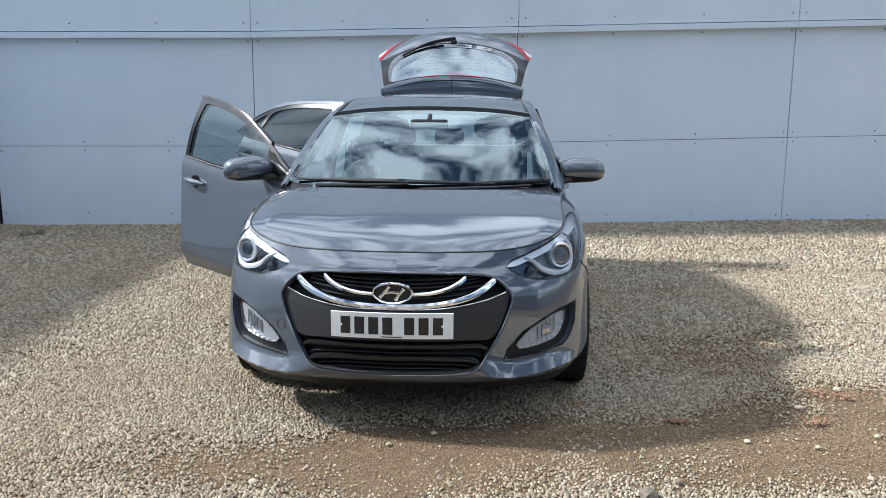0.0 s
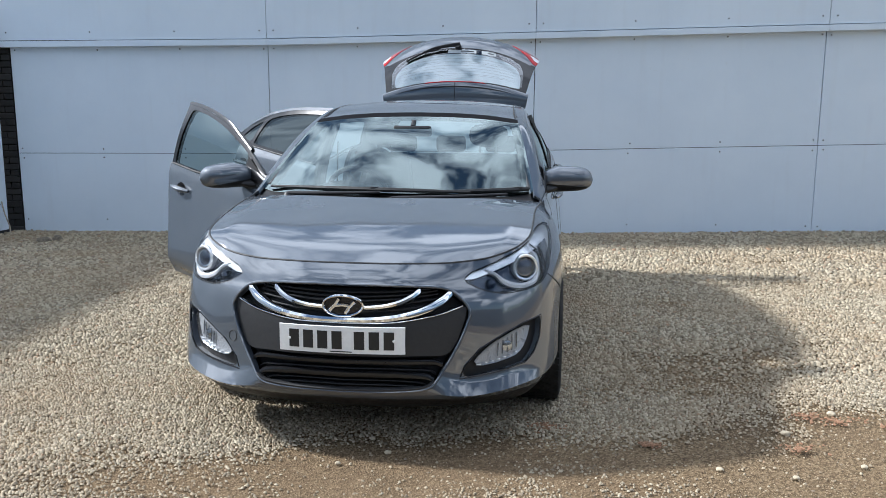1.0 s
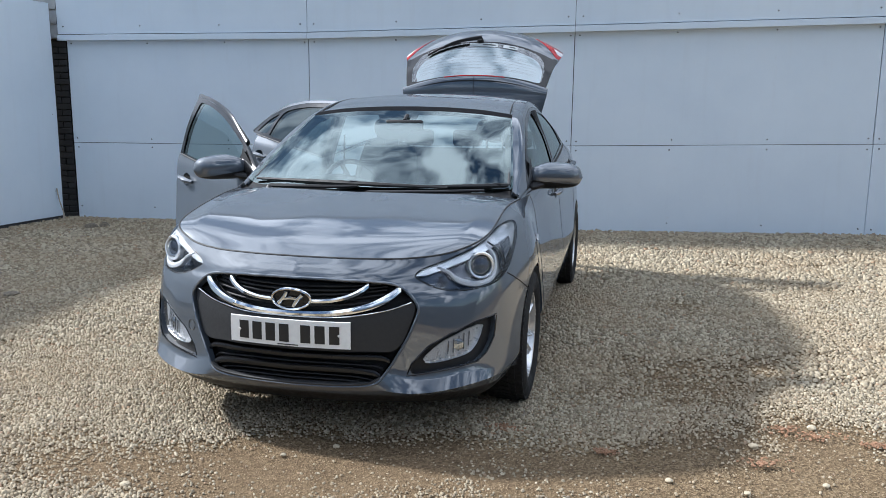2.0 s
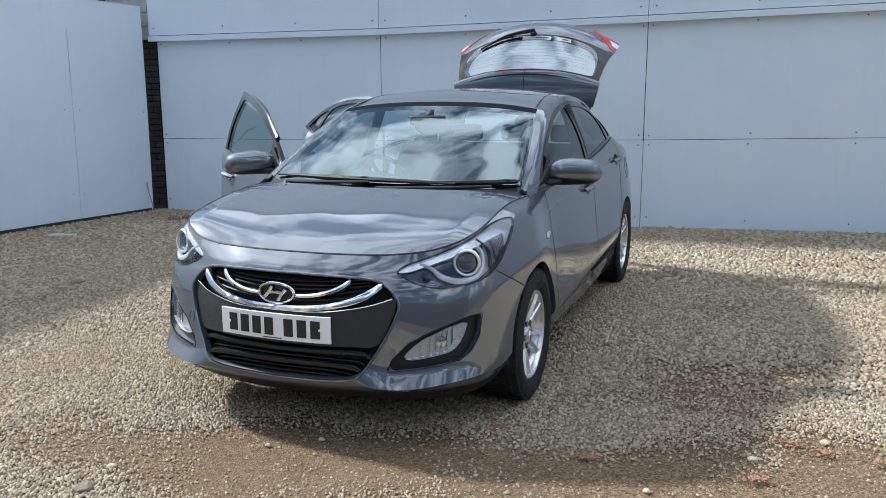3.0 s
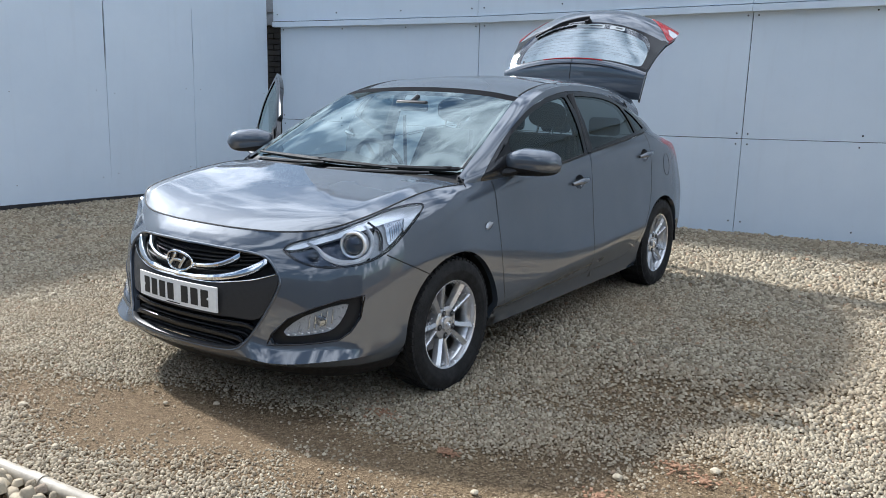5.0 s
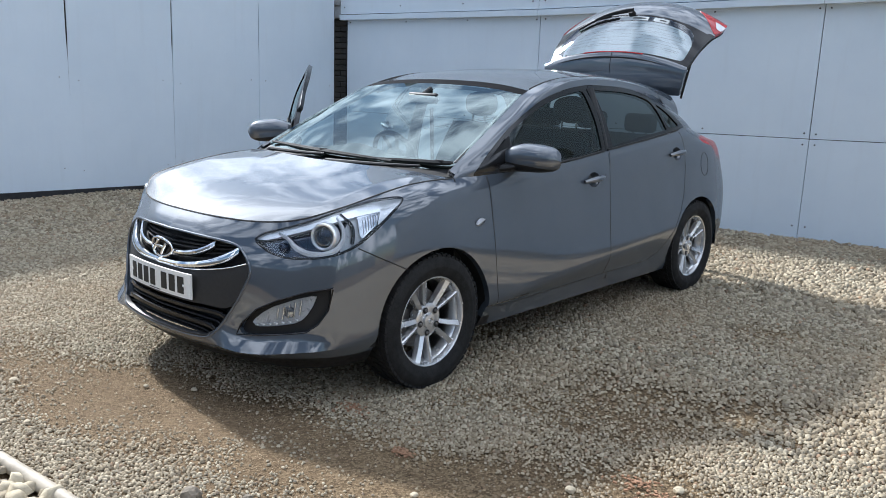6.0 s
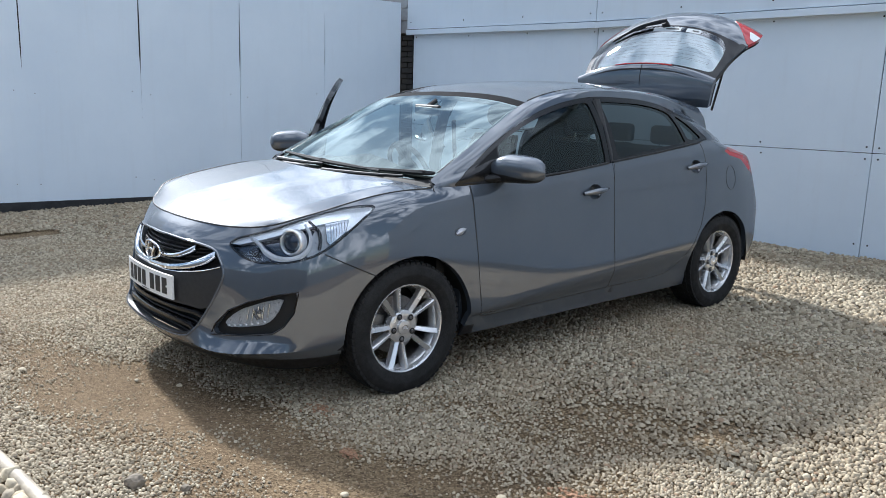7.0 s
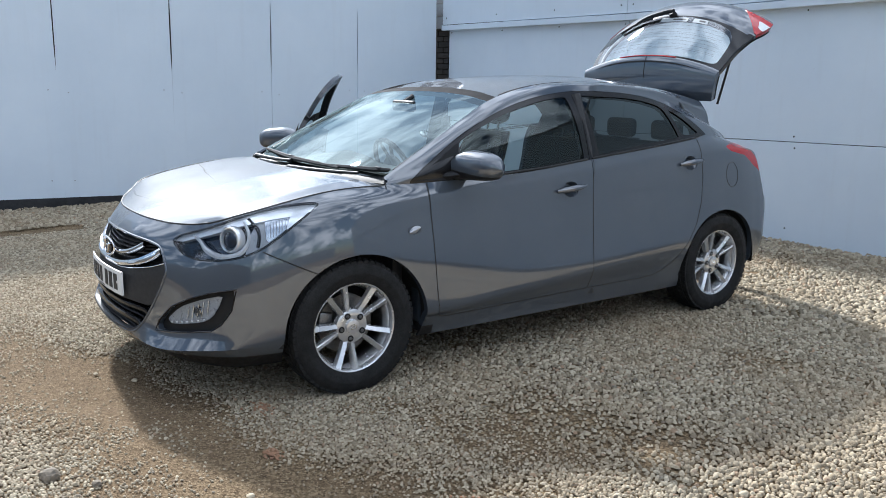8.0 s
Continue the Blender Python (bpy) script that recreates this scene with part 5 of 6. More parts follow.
# emblem: a chrome oval with a slanted bar device
c0 = skin(0.0, 0.630, 0.010)
ov = [c0 + np.array([0.083 * math.cos(a), 0.012 * math.cos(a) ** 2, 0.042 * math.sin(a)]) for a in np.linspace(0, 2 * math.pi, 40, endpoint=False)]
badge = part("emblem", tube(ov, 0.0058, 8, True, up=(0, 1, 0)), CHROME, front_bumper, "chrome oval emblem")
fill = np.array([[c0 + np.array([0.080 * r * math.cos(a), 0.008 + 0.01 * (r * math.cos(a)) ** 2, 0.040 * r * math.sin(a)]) for a in np.linspace(0, 2 * math.pi, 40)] for r in (0.001, 0.5, 1.0)])
part("emblem_ground", oriented(sheet(fill), (0, -1, 0)), GLOSSBLACK, badge)
for pts in ([(-0.052, -0.020), (-0.030, 0.004), (-0.012, 0.030)], [(0.052, 0.020), (0.030, -0.004), (0.012, -0.030)]):
    q = [c0 + np.array([x, -0.002, z]) for x, z in smooth(pts, 9)]
    part("emblem_bar", tube(q, np.array([0.0075] * 9), 8, flat=0.6, up=(0, 1, 0)), CHROME, badge)
part("emblem_bar", tube([c0 + np.array([x, -0.002, z]) for x, z in smooth([(-0.032, 0.000), (0.0, 0.004), (0.032, 0.000)], 9)], 0.0065, 8, flat=0.6, up=(0, 1, 0)), CHROME, badge)

# number plate: white board whose characters are plain black bars
pm = []
for x in np.linspace(-0.26, 0.26, 15):
    y = -0.886 + 0.30 * x * x
    pm.append([(x, y + 0.006, 0.444), (x, y, 0.445), (x, y - 0.001, 0.50), (x, y, 0.555), (x, y + 0.006, 0.556)])
number_plate = part("number_plate", rim(oriented(sheet(np.array(pm)), (0, -1, 0)), 0.010), WHITE, front_bumper, "white front number plate with plain black bars")
for k, x in enumerate((-0.196, -0.136, -0.076, -0.016, 0.076, 0.136, 0.196)):
    q = np.array([[(x + d, -0.8885 + 0.30 * (x + d) ** 2, z) for z in (0.463, 0.537)] for d in np.linspace(-0.021, 0.021, 4)])
    part("plate_bar", rim(oriented(sheet(q), (0, -1, 0)), 0.0015), INK, number_plate)
q = np.array([[(d, -0.8885 + 0.30 * d ** 2, z) for z in (0.4505, 0.4545)] for d in np.linspace(-0.045, 0.045, 4)])
part("plate_bar", rim(oriented(sheet(q), (0, -1, 0)), 0.001), INK, number_plate)
for x in (-0.215, 0.215):
    part("plate_screw", moved(lathe([(-0.003, 0.0), (-0.002, 0.005), (0.0, 0.006)], 12, 1), pose(x, -0.888 + 0.30 * x * x, 0.50)), WHITE, number_plate)


def build_headlamp(side):
    """Clear cover over a dark blue bowl with a projector, white light guide, bright top band and indicator."""
    mir = (lambda m: mirror(m)) if side < 0 else (lambda m: m)
    out = (0.6, -1, 0.3)
    cover = oriented(headlamp, out)
    v = cover[0]
    depth = within(HEADLAMP_SZ, sz(cover))
    lamp = part("headlamp", mir(rim(push(cover, -0.050), 0.03)), BLUELENS, car, "clear headlamp with projector lens and white light guide")
    g = part("cover", mir(push(cover, -0.002)), LAMPGLASS, lamp)
    g.visible_shadow = False
    part("lamp_edge", mir(cut(push(cover, -0.003), 0.0055 - depth)[0]), SEAL, lamp)
    top = np.interp(v[:, 3], HEADLAMP_SZ[10:56, 0], HEADLAMP_SZ[10:56, 1])
    band = cut(push(cover, -0.012), np.minimum(v[:, 4] - top + 0.030 + 0.010 * np.clip((v[:, 3] - 0.9) / 0.3, 0, 1), 0.9))[0]
    part("top_band", mir(rim(band, 0.02)), BANDSILVER, lamp, "bright chrome upper band")
    part("housing_wall", mir(rim(cut(push(cover, -0.006), np.minimum(0.009 - depth, top - 0.034 - v[:, 4]))[0], 0.045)), GLOSSBLACK, lamp)
    zone = np.minimum(v[:, 3] - (1.015 + 0.5 * np.clip(v[:, 4] - 0.78, -0.06, 0.06)), 1.34 - v[:, 3])
    part("indicator_bowl", mir(cut(push(cover, -0.026), zone)[0]), LAMPGREY, lamp)
    part("indicator_lens", mir(cut(push(cover, -0.016), np.minimum(np.minimum(v[:, 3] - 1.085, 1.215 - v[:, 3]), depth - 0.012))[0]), REFLECTOR, lamp, "clear ribbed indicator lens")
    part("rear_reflector", mir(cut(push(cover, -0.012), np.minimum(v[:, 3] - 1.205 - 0.5 * (v[:, 4] - 0.85), depth - 0.008))[0]), BANDSILVER, lamp, "silvered rear corner")
    for k in range(9):
        s0 = 1.105 + 0.014 * k
        hi = np.interp(s0, (0.95, 1.12, 1.27), (0.828, 0.861, 0.876))
        low = np.interp(s0, (1.06, 1.13, 1.22, 1.31), (0.735, 0.772, 0.826, 0.868))
        part("lens_rib", mir(tube([skin(s0, low, -0.014), skin(s0 + 0.004, 0.5 * (low + hi), -0.013), skin(s0 + 0.006, hi, -0.014)], 0.0012, 6)), LAMPGREY, lamp)
    part("divider", mir(tube([skin(a, b, -0.016) for a, b in smooth([(1.045, 0.722), (1.055, 0.765), (1.045, 0.81), (1.01, 0.845)], 14)], 0.008, 8)), GLOSSBLACK, lamp)
    cx, cz = 0.905, 0.757
    c = skin(cx, cz, -0.028)
    look_at = Vector((0.45, -1, 0.10)).to_track_quat("Z", "Y").to_matrix().to_4x4()
    base = Matrix.Translation(Vector(c)) @ look_at
    part("projector_ring", mir(moved(lathe([(-0.02, 0.060), (0.012, 0.058), (0.018, 0.053), (0.016, 0.046), (-0.02, 0.042)][::-1], 40, 2), base)), BANDSILVER, lamp)
    part("projector_lens", mir(moved(lathe([(-0.01, 0.044), (0.004, 0.036), (0.010, 0.022), (0.013, 0.0)], 32, 2), base)), BLUELENS, lamp, "dark blue projector lens")
    part("inner_ring", mir(moved(lathe([(0.002, 0.041), (0.009, 0.038), (0.009, 0.033), (0.002, 0.032)], 32, 2), base)), CHROME, lamp)
    inner = np.minimum(0.735 + 0.9 * (0.72 - v[:, 4]) - v[:, 3], depth - 0.01)
    part("bowl", mir(cut(push(cover, -0.040), inner)[0]), LAMPDARK, lamp, "high beam bowl")
    part("high_beam_bulb", mir(moved(lathe([(-0.01, 0.022), (0.008, 0.018), (0.014, 0.0)], 20, 2), Matrix.Translation(Vector(skin(0.69, 0.702, -0.028))) @ look_at)), BLUELENS, lamp)
    guide = smooth([(0.66, 0.757), (0.715, 0.738), (0.755, 0.706), (0.82, 0.685), (0.90, 0.684), (0.965, 0.704), (1.0, 0.742), (1.005, 0.79), (0.985, 0.832)], 48)
    wide = np.interp(np.linspace(0, 1, 48), (0, 0.25, 0.6, 1), (0.005, 0.0115, 0.011, 0.007))
    tang = np.gradient(guide, axis=0)
    tang /= np.linalg.norm(tang, axis=1, keepdims=True)
    rows = [[skin(s - t[1] * w * b, z + t[0] * w * b, -0.014 + d) for b, d in ((-1, -0.014), (-0.95, 0.002), (0, 0.006), (0.95, 0.002), (1, -0.014))] for (s, z), t, w in zip(guide, tang, wide)]
    part("light_guide", mir(oriented(sheet(np.array(rows)), out)), LAMPWHITE, lamp, "white curved light guide")
    # fog lamp in its black pocket
    pocket = part("fog_lamp_pocket", mir(rim(push(oriented(foghole, out), -0.030), 0.0)), BLACK, front_bumper, "black fog lamp pocket")
    fog = cut(foghole, within(FOGLAMP_SZ, sz(foghole)))[0]
    fog = oriented(fog, out)
    part("fog_lamp", mir(push(fog, -0.022)), LAMPGREY, pocket, "clear fog lamp above a strip of small lights")
    g = part("fog_cover", mir(rim(push(fog, -0.008), 0.02)), LAMPGLASS, pocket)
    g.visible_shadow = False
    bc = Matrix.Translation(Vector(skin(0.735, 0.440, -0.022))) @ look_at
    part("fog_bulb", mir(moved(lathe([(-0.004, 0.026), (0.004, 0.022), (0.006, 0.012), (0.007, 0.0)], 24, 2), bc)), REFLECTOR, pocket)
    for k in range(7):
        s0 = 0.585 + 0.031 * k
        z0 = np.interp(s0, (0.58, 0.66, 0.76, 0.80), (0.376, 0.388, 0.406, 0.425))
        part("running_light", mir(moved(block((-0.009, -0.004, -0.003), (0.009, 0.004, 0.003), 0.001), Matrix.Translation(Vector(skin(s0, z0, -0.012))))), LAMPWHITE, pocket)
    for k in range(5):
        s0 = 0.680 + 0.026 * k
        hi = np.interp(s0, (0.588, 0.66, 0.768, 0.866), (0.405, 0.450, 0.487, 0.508))
        lo = np.interp(s0, (0.58, 0.76, 0.80, 0.85), (0.386, 0.418, 0.436, 0.480))
        part("fog_facet", mir(tube([skin(s0, lo, -0.018), skin(s0 + 0.008, hi, -0.018)], 0.0028, 6)), REFLECTOR, pocket)
    part("pocket_edge", mir(tube(on_skin(FOG_SZ, -0.002), 0.004, 6, True)), GLOSSBLACK, pocket)


for side in (1, -1):
    build_headlamp(side)

# ---- shut lines: dark seals that lie under the gaps between panels ----
def seal_line(points, view, off=-0.007, r=0.0045, parent=car, side=0, name="seal"):
    pts = []
    for a, z in points:
        pts.append(skin(S_OF_Y(a) if view == "y" else a, z, off))
    m = tube(np.array(pts), r, 6)
    for s in (1, -1):
        if side in (0, s):
            part(name, m if s > 0 else mirror(m), SEAL, parent)


def resampled(loop, n, closed=False):
    p = np.asarray(loop, float)
    d = np.concatenate([[0], np.cumsum(np.linalg.norm(np.diff(p, axis=0), axis=1))])
    t = np.linspace(0, d[-1], n)
    return np.column_stack([np.interp(t, d, p[:, 0]), np.interp(t, d, p[:, 1])])


clipped = lambda loop: [(a, min(z, float(np.interp(a, BELT[:, 1], BELT[:, 2])) - 0.004)) for a, z in loop]
seal_line(resampled(clipped(FRONT_DOOR), 90), "y", -0.004, 0.0055, side=1, name="door_seal")
seal_line(resampled(clipped(REAR_DOOR[2:]), 90), "y", -0.004, 0.0055, side=1, name="door_seal")
seal_line(resampled([(1.065, 0.703), (1.15, 0.663), (1.31, 0.588)], 16), "s", 0.0005, 0.0026, name="bumper_seal")
q = cr(RAILS[-1], np.linspace(0, U_REAR, 120))
part("bonnet_seal", tube(np.vstack([q[::-1] * np.array([-1, 1, 1]), q[1:]]) + np.array([0, 0, -0.001]), 0.0042, 6), SEAL, car)
a = np.linspace(0, 2 * math.pi, 40, endpoint=False)
part("tow_eye_cover", mirror(tube(np.array([skin(0.540 + 0.023 * math.cos(t), 0.462 + 0.023 * math.sin(t), 0.0005) for t in a]), 0.0014, 6, True)), SEAL, front_bumper, "round tow eye cover")
part("fuel_flap", tube(np.array([skin(S_OF_Y(2.765 + 0.062 * math.cos(t)), 0.872 + 0.078 * math.sin(t), 0.0) for t in a]), 0.0022, 6, True), SEAL, car, "round fuel filler flap")
# A-pillar foot seam and window surround
for s in (1, -1):
    edge = np.array([[np.interp(y, HOUSE[0][:41, 1], HOUSE[0][:41, 0]), y, z] for y, z in DLO[:3]])
    m = tube(np.array([skin(S_OF_Y(0.215), 0.93, 0.0), tuple(BELT[0] + np.array([0.001, 0.002, 0])), tuple(CANT[0] + np.array([0.002, 0.004, 0.002]))]), 0.0028, 6)
    part("pillar_seam", m if s > 0 else mirror(m), SEAL, car)
    # side repeater
    mir = (lambda m: m) if s > 0 else mirror
    lens = []
    for t in np.linspace(-1, 1, 9):
        h = 0.0145 * (1 - abs(t) ** 2.2) + 0.002
        lens.append([skin(S_OF_Y(0.335 + 0.034 * t), 0.735 + 0.010 * t + k * h, o) for k, o in ((-1, 0.0), (-0.6, 0.008), (0, 0.011), (0.6, 0.008), (1, 0.0))])
    rep = part("side_repeater", mir(oriented(sheet(np.array(lens)), (1, 0, 0))), LAMPGREY, car, "clear side indicator lens")
    part("repeater_base", mir(tube(np.array([skin(S_OF_Y(0.335 + 0.038 * math.cos(t)), 0.735 + 0.018 * math.sin(t), 0.0) for t in a]), 0.0018, 6, True)), SEAL, rep)


# ---- door mirrors ----
def build_mirror(side):
    door, at, mir = DOOR_OPEN[side]
    c = np.array([0.887, 0.652, 1.020])
    rows = []
    for u in np.linspace(-1, 1, 25):
        x = c[0] + 0.152 * u + 0.010
        k = max(0.0004, (1 - abs(u) ** 4.5)) ** 0.5
        top = 0.080 * k * (0.62 + 0.38 * min(1, max(0, (u + 1) / 0.75)) ** 0.8) * (1.0 - 0.10 * max(0, u))
        bot = -0.062 * k * (1.0 - 0.12 * u)
        dep = 0.088 * k
        row = []
        for a in np.linspace(-math.pi / 2, 1.5 * math.pi, 29):
            ca, sa = math.cos(a), math.sin(a)
            yy = -dep * abs(ca) ** 0.65 * (1 if ca > 0 else -0.42 if ca < 0 else 0)
            zz = (top if sa > 0 else -bot) * math.copysign(abs(sa) ** 0.75, sa)
            row.append((x, c[1] + yy + 0.045 * (u + 1) * 0.5, c[2] + zz))
        rows.append(row)
    shell = sheet(np.array(rows))
    v, f = shell
    cen = v[:, :3].mean(0)
    shell = shell if np.sum(normals(shell) * (v[:, :3] - cen)) > 0 else flip(shell)
    low, top = cut(shell, c[2] - 0.022 - shell[0][:, 2] - 0.1 * (shell[0][:, 0] - c[0]))
    m = part("door_mirror", mir(top), PAINT, door, "grey door mirror on a black foot", at=at)
    part("mirror_base", mir(low), BLACK, m, at=at)
    gl = [[(c[0] + 0.006 + 0.130 * u, c[1] + 0.034 + 0.045 * (u + 1) * 0.5, c[2] + 0.050 * w * (1 - 0.5 * abs(u) ** 3)) for w in (-1, -0.5, 0, 0.5, 1)] for u in np.linspace(-1, 1, 13)]
    part("mirror_glass", mir(oriented(sheet(np.array(gl)), (0, 1, 0))), CHROME, m, at=at)
    foot = smooth([(0.735, 0.55, 0.972), (0.785, 0.575, 0.974), (0.83, 0.61, 0.984), (0.865, 0.64, 0.986)], 14)
    part("mirror_foot", mir(tube(foot, np.linspace(0.050, 0.026, 14), 12, flat=0.55)), BLACK, m, at=at)
    tri = np.array([[(np.interp(y, BELT[:, 1], BELT[:, 0]) + 0.004 - (z - 0.95) * 0.22, y, z) for z in (0.957, 0.957 + max(0.002, 0.62 * (y - 0.36)) * 0.5, 0.957 + max(0.003, 0.62 * (y - 0.36)))] for y in np.linspace(0.37, 0.64, 12)])
    part("mirror_corner", mir(oriented(sheet(tri), (1, 0, 0))), BLACK, door, "black mirror corner trim", at=at)


for side in (1, -1):
    build_mirror(side)

# ---- cowl and wipers ----
low = smooth([(0, 0.115, 0.966), (0.25, 0.128, 0.968), (0.48, 0.168, 0.970), (0.64, 0.225, 0.972), (0.70, 0.262, 0.980)], 30)
hr = smooth([(0, 0.030, 0.955), (0.30, 0.050, 0.957), (0.55, 0.105, 0.955), (0.735, 0.20, 0.955)], 30)
cowl = np.stack([hr, 0.5 * (hr + low) - np.array([0, 0, 0.012]), low + np.array([0, 0.01, 0.002])], 1)
part("cowl", both(oriented(sheet(cowl), (0, 0, 1))), BLACK, car, "black scuttle panel under the windscreen")


def on_screen(a, b, off):
    """A point of the windscreen: a across (-1 to 1), b up (0 to 1), lifted by off."""
    i, j = min(abs(a), 1) * (NW - 1), b * (NH - 1)
    i0, j0 = min(int(i), NW - 2), min(int(j), NH - 2)
    g = SCREEN_MAP[..., :3]
    p = g[i0, j0] + (g[i0 + 1, j0] - g[i0, j0]) * (i - i0) + (g[i0, j0 + 1] - g[i0, j0]) * (j - j0)
    return np.array([math.copysign(p[0], a) if a else 0.0, p[1], p[2]]) + np.array([0, -0.41, 0.91]) * off


def build_wiper(pivot, arm, blade):
    w = part("wiper", moved(lathe([(0.0, 0.024), (0.016, 0.022), (0.026, 0.012), (0.028, 0.0)], 20, 2), pose(*pivot, 12)), BLACK, car, "black windscreen wiper")
    part("wiper_arm", tube(smooth(arm, 24), np.linspace(0.015, 0.009, 24), 8, flat=0.8), BLACK, w)
    part("wiper_blade", tube(smooth(blade, 24), [0.007 + 0.006 * math.sin(math.pi * k / 23) for k in range(24)], 6), SEAL, w)
    mid = np.asarray(blade[1])
    part("blade_clip", moved(block((-0.022, -0.009, -0.008), (0.022, 0.009, 0.006), 0.003), Matrix.Translation(Vector(mid) + Vector((0, 0, 0.008)))), BLACK, w)


build_wiper((-0.54, 0.135, 0.958), [(-0.54, 0.135, 0.978), (-0.36, 0.118, 0.982), (-0.18, 0.118, 0.986), (-0.05, 0.125, 0.992)], [on_screen(-0.84, 0.034, 0.014), on_screen(-0.08, 0.034, 0.016), on_screen(0.42, 0.020, 0.014)])
build_wiper((0.02, 0.075, 0.945), [(0.02, 0.078, 0.966), (0.20, 0.082, 0.974), (0.42, 0.118, 0.981), (0.60, 0.170, 0.988)], [on_screen(0.30, 0.026, 0.014), on_screen(0.78, 0.044, 0.016), on_screen(0.96, 0.045, 0.014)])

# ---- cabin ----
part("headliner", push(both(flip(oriented(roof, (0, 0, 1)))), 0.03), LINING, car, "pale cloth headliner")
for s in (1, -1):
    mir = (lambda m: m) if s > 0 else mirror
    part("pillar_trim", mir(tube(cr(CANT, np.linspace(0.4, 3.1, 20)) + np.array([-0.025, 0.018, -0.022]), 0.022, 8)), DASH, car)
    part("centre_pillar", mir(tube(smooth([(0.80, 1.545, 0.26), (0.80, 1.545, 0.62), (0.765, 1.545, 1.0), (0.64, 1.535, 1.36)], 16), np.linspace(0.055, 0.036, 16), 10, up=(0, 1, 0))), DASH, car)
    part("cant_trim", mir(tube(cr(CANT, np.linspace(3.0, 7.8, 24)) + np.array([-0.02, 0, -0.035]), 0.03, 8)), LINING, car)
    part("sill_trim", mir(block((0.74, 0.46, 0.23), (0.835, 2.2, 0.33), 0.02)), DASH, car)
    back = np.array([[(x, y, z) for x, y, z in ((0.80, 2.46, 0.35), (0.78, 2.47, 0.95), (0.66, 2.5, 1.22), (0.575, 2.5, 1.36))], [(0.74, 3.02, 0.35), (0.69, 2.96, 0.95), (0.58, 2.78, 1.18), (0.51, 2.70, 1.33)]])
    part("boot_side_trim", mir(sheet(back)), DASH, car)
    part("belt_strap", mir(tube([(0.66, 1.60, 1.18), (0.69, 1.66, 0.80), (0.68, 1.68, 0.45)], 0.020, 6, flat=0.15, up=(1, 0, 0))), SEAL, car)
    hinge_face = block((0.72, 0.40, 0.25), (0.785, 0.445, 0.90), 0.01)
    part("hinge_pillar", mir(hinge_face), PAINT, car)
part("cabin_floor", block((-0.74, 0.35, 0.25), (0.74, 3.1, 0.30), 0.01), CARPET, car)
part("boot_floor", block((-0.60, 2.45, 0.52), (0.60, 3.15, 0.56), 0.01), CARPET, car)
part("bulkhead", block((-0.74, 0.28, 0.25), (0.74, 0.34, 0.90), 0.01), DASH, car)
rows = []
for x in np.linspace(-0.72, 0.72, 41):
    hump = 0.045 * math.exp(-((x + 0.37) / 0.17) ** 2)
    edge = 0.16 * (abs(x) / 0.72) ** 3
    rows.append([(x, 0.20 + edge, 0.93), (x, 0.30 + edge, 0.962), (x, 0.48 + edge * 0.6, 0.965 + hump * 0.4), (x, 0.66, 0.955 + hump), (x, 0.76, 0.925 + hump), (x, 0.79, 0.86 + hump * 0.5), (x, 0.76, 0.70), (x, 0.70, 0.50)])
part("dashboard", oriented(sheet(np.array(rows)), (0, 0.3, 1)), DASH, car, "dark grey moulded dashboard")
part("centre_console", join(block((-0.13, 0.62, 0.30), (0.13, 1.55, 0.56), 0.03), block((-0.14, 0.66, 0.55), (0.14, 0.78, 0.92), 0.03)), DASH, car)
wheel_at = Matrix.Translation((-0.37, 0.98, 0.885)) @ Matrix.Rotation(radians(-66), 4, "X")
ringp = [(0.185 * math.cos(t), 0.185 * math.sin(t), 0) for t in np.linspace(0, 2 * math.pi, 48, endpoint=False)]
sw = part("steering_wheel", moved(tube(ringp, 0.0155, 10, True), wheel_at), BLACK, car, "black steering wheel")
part("wheel_boss", moved(lathe([(-0.05, 0.05), (0.0, 0.085), (0.022, 0.075), (0.028, 0.0)], 24, 2), wheel_at), DASH, sw)
for ang in (0, 180, 250, 290):
    part("wheel_spoke", moved(tube([(0.06 * math.cos(radians(ang)), 0.06 * math.sin(radians(ang)), 0.004), (0.18 * math.cos(radians(ang)), 0.18 * math.sin(radians(ang)), 0)], 0.016, 8, flat=0.5), wheel_at), STEEL if ang > 200 else DASH, sw)
part("steering_column", tube([(-0.37, 0.96, 0.87), (-0.37, 0.68, 0.76)], 0.055, 12), DASH, sw)
mirror_in = part("inner_mirror", block((-0.115, 0.80, 1.250), (0.115, 0.83, 1.312), 0.016, 3), BLACK, car, "black inner mirror under the windscreen top")
part("mirror_stalk", tube([(0.0, 0.82, 1.305), (0.0, 0.875, 1.335)], 0.014, 8), BLACK, mirror_in)


def cushion(lo, hi, bevel):
    return block(lo, hi, bevel, 5)


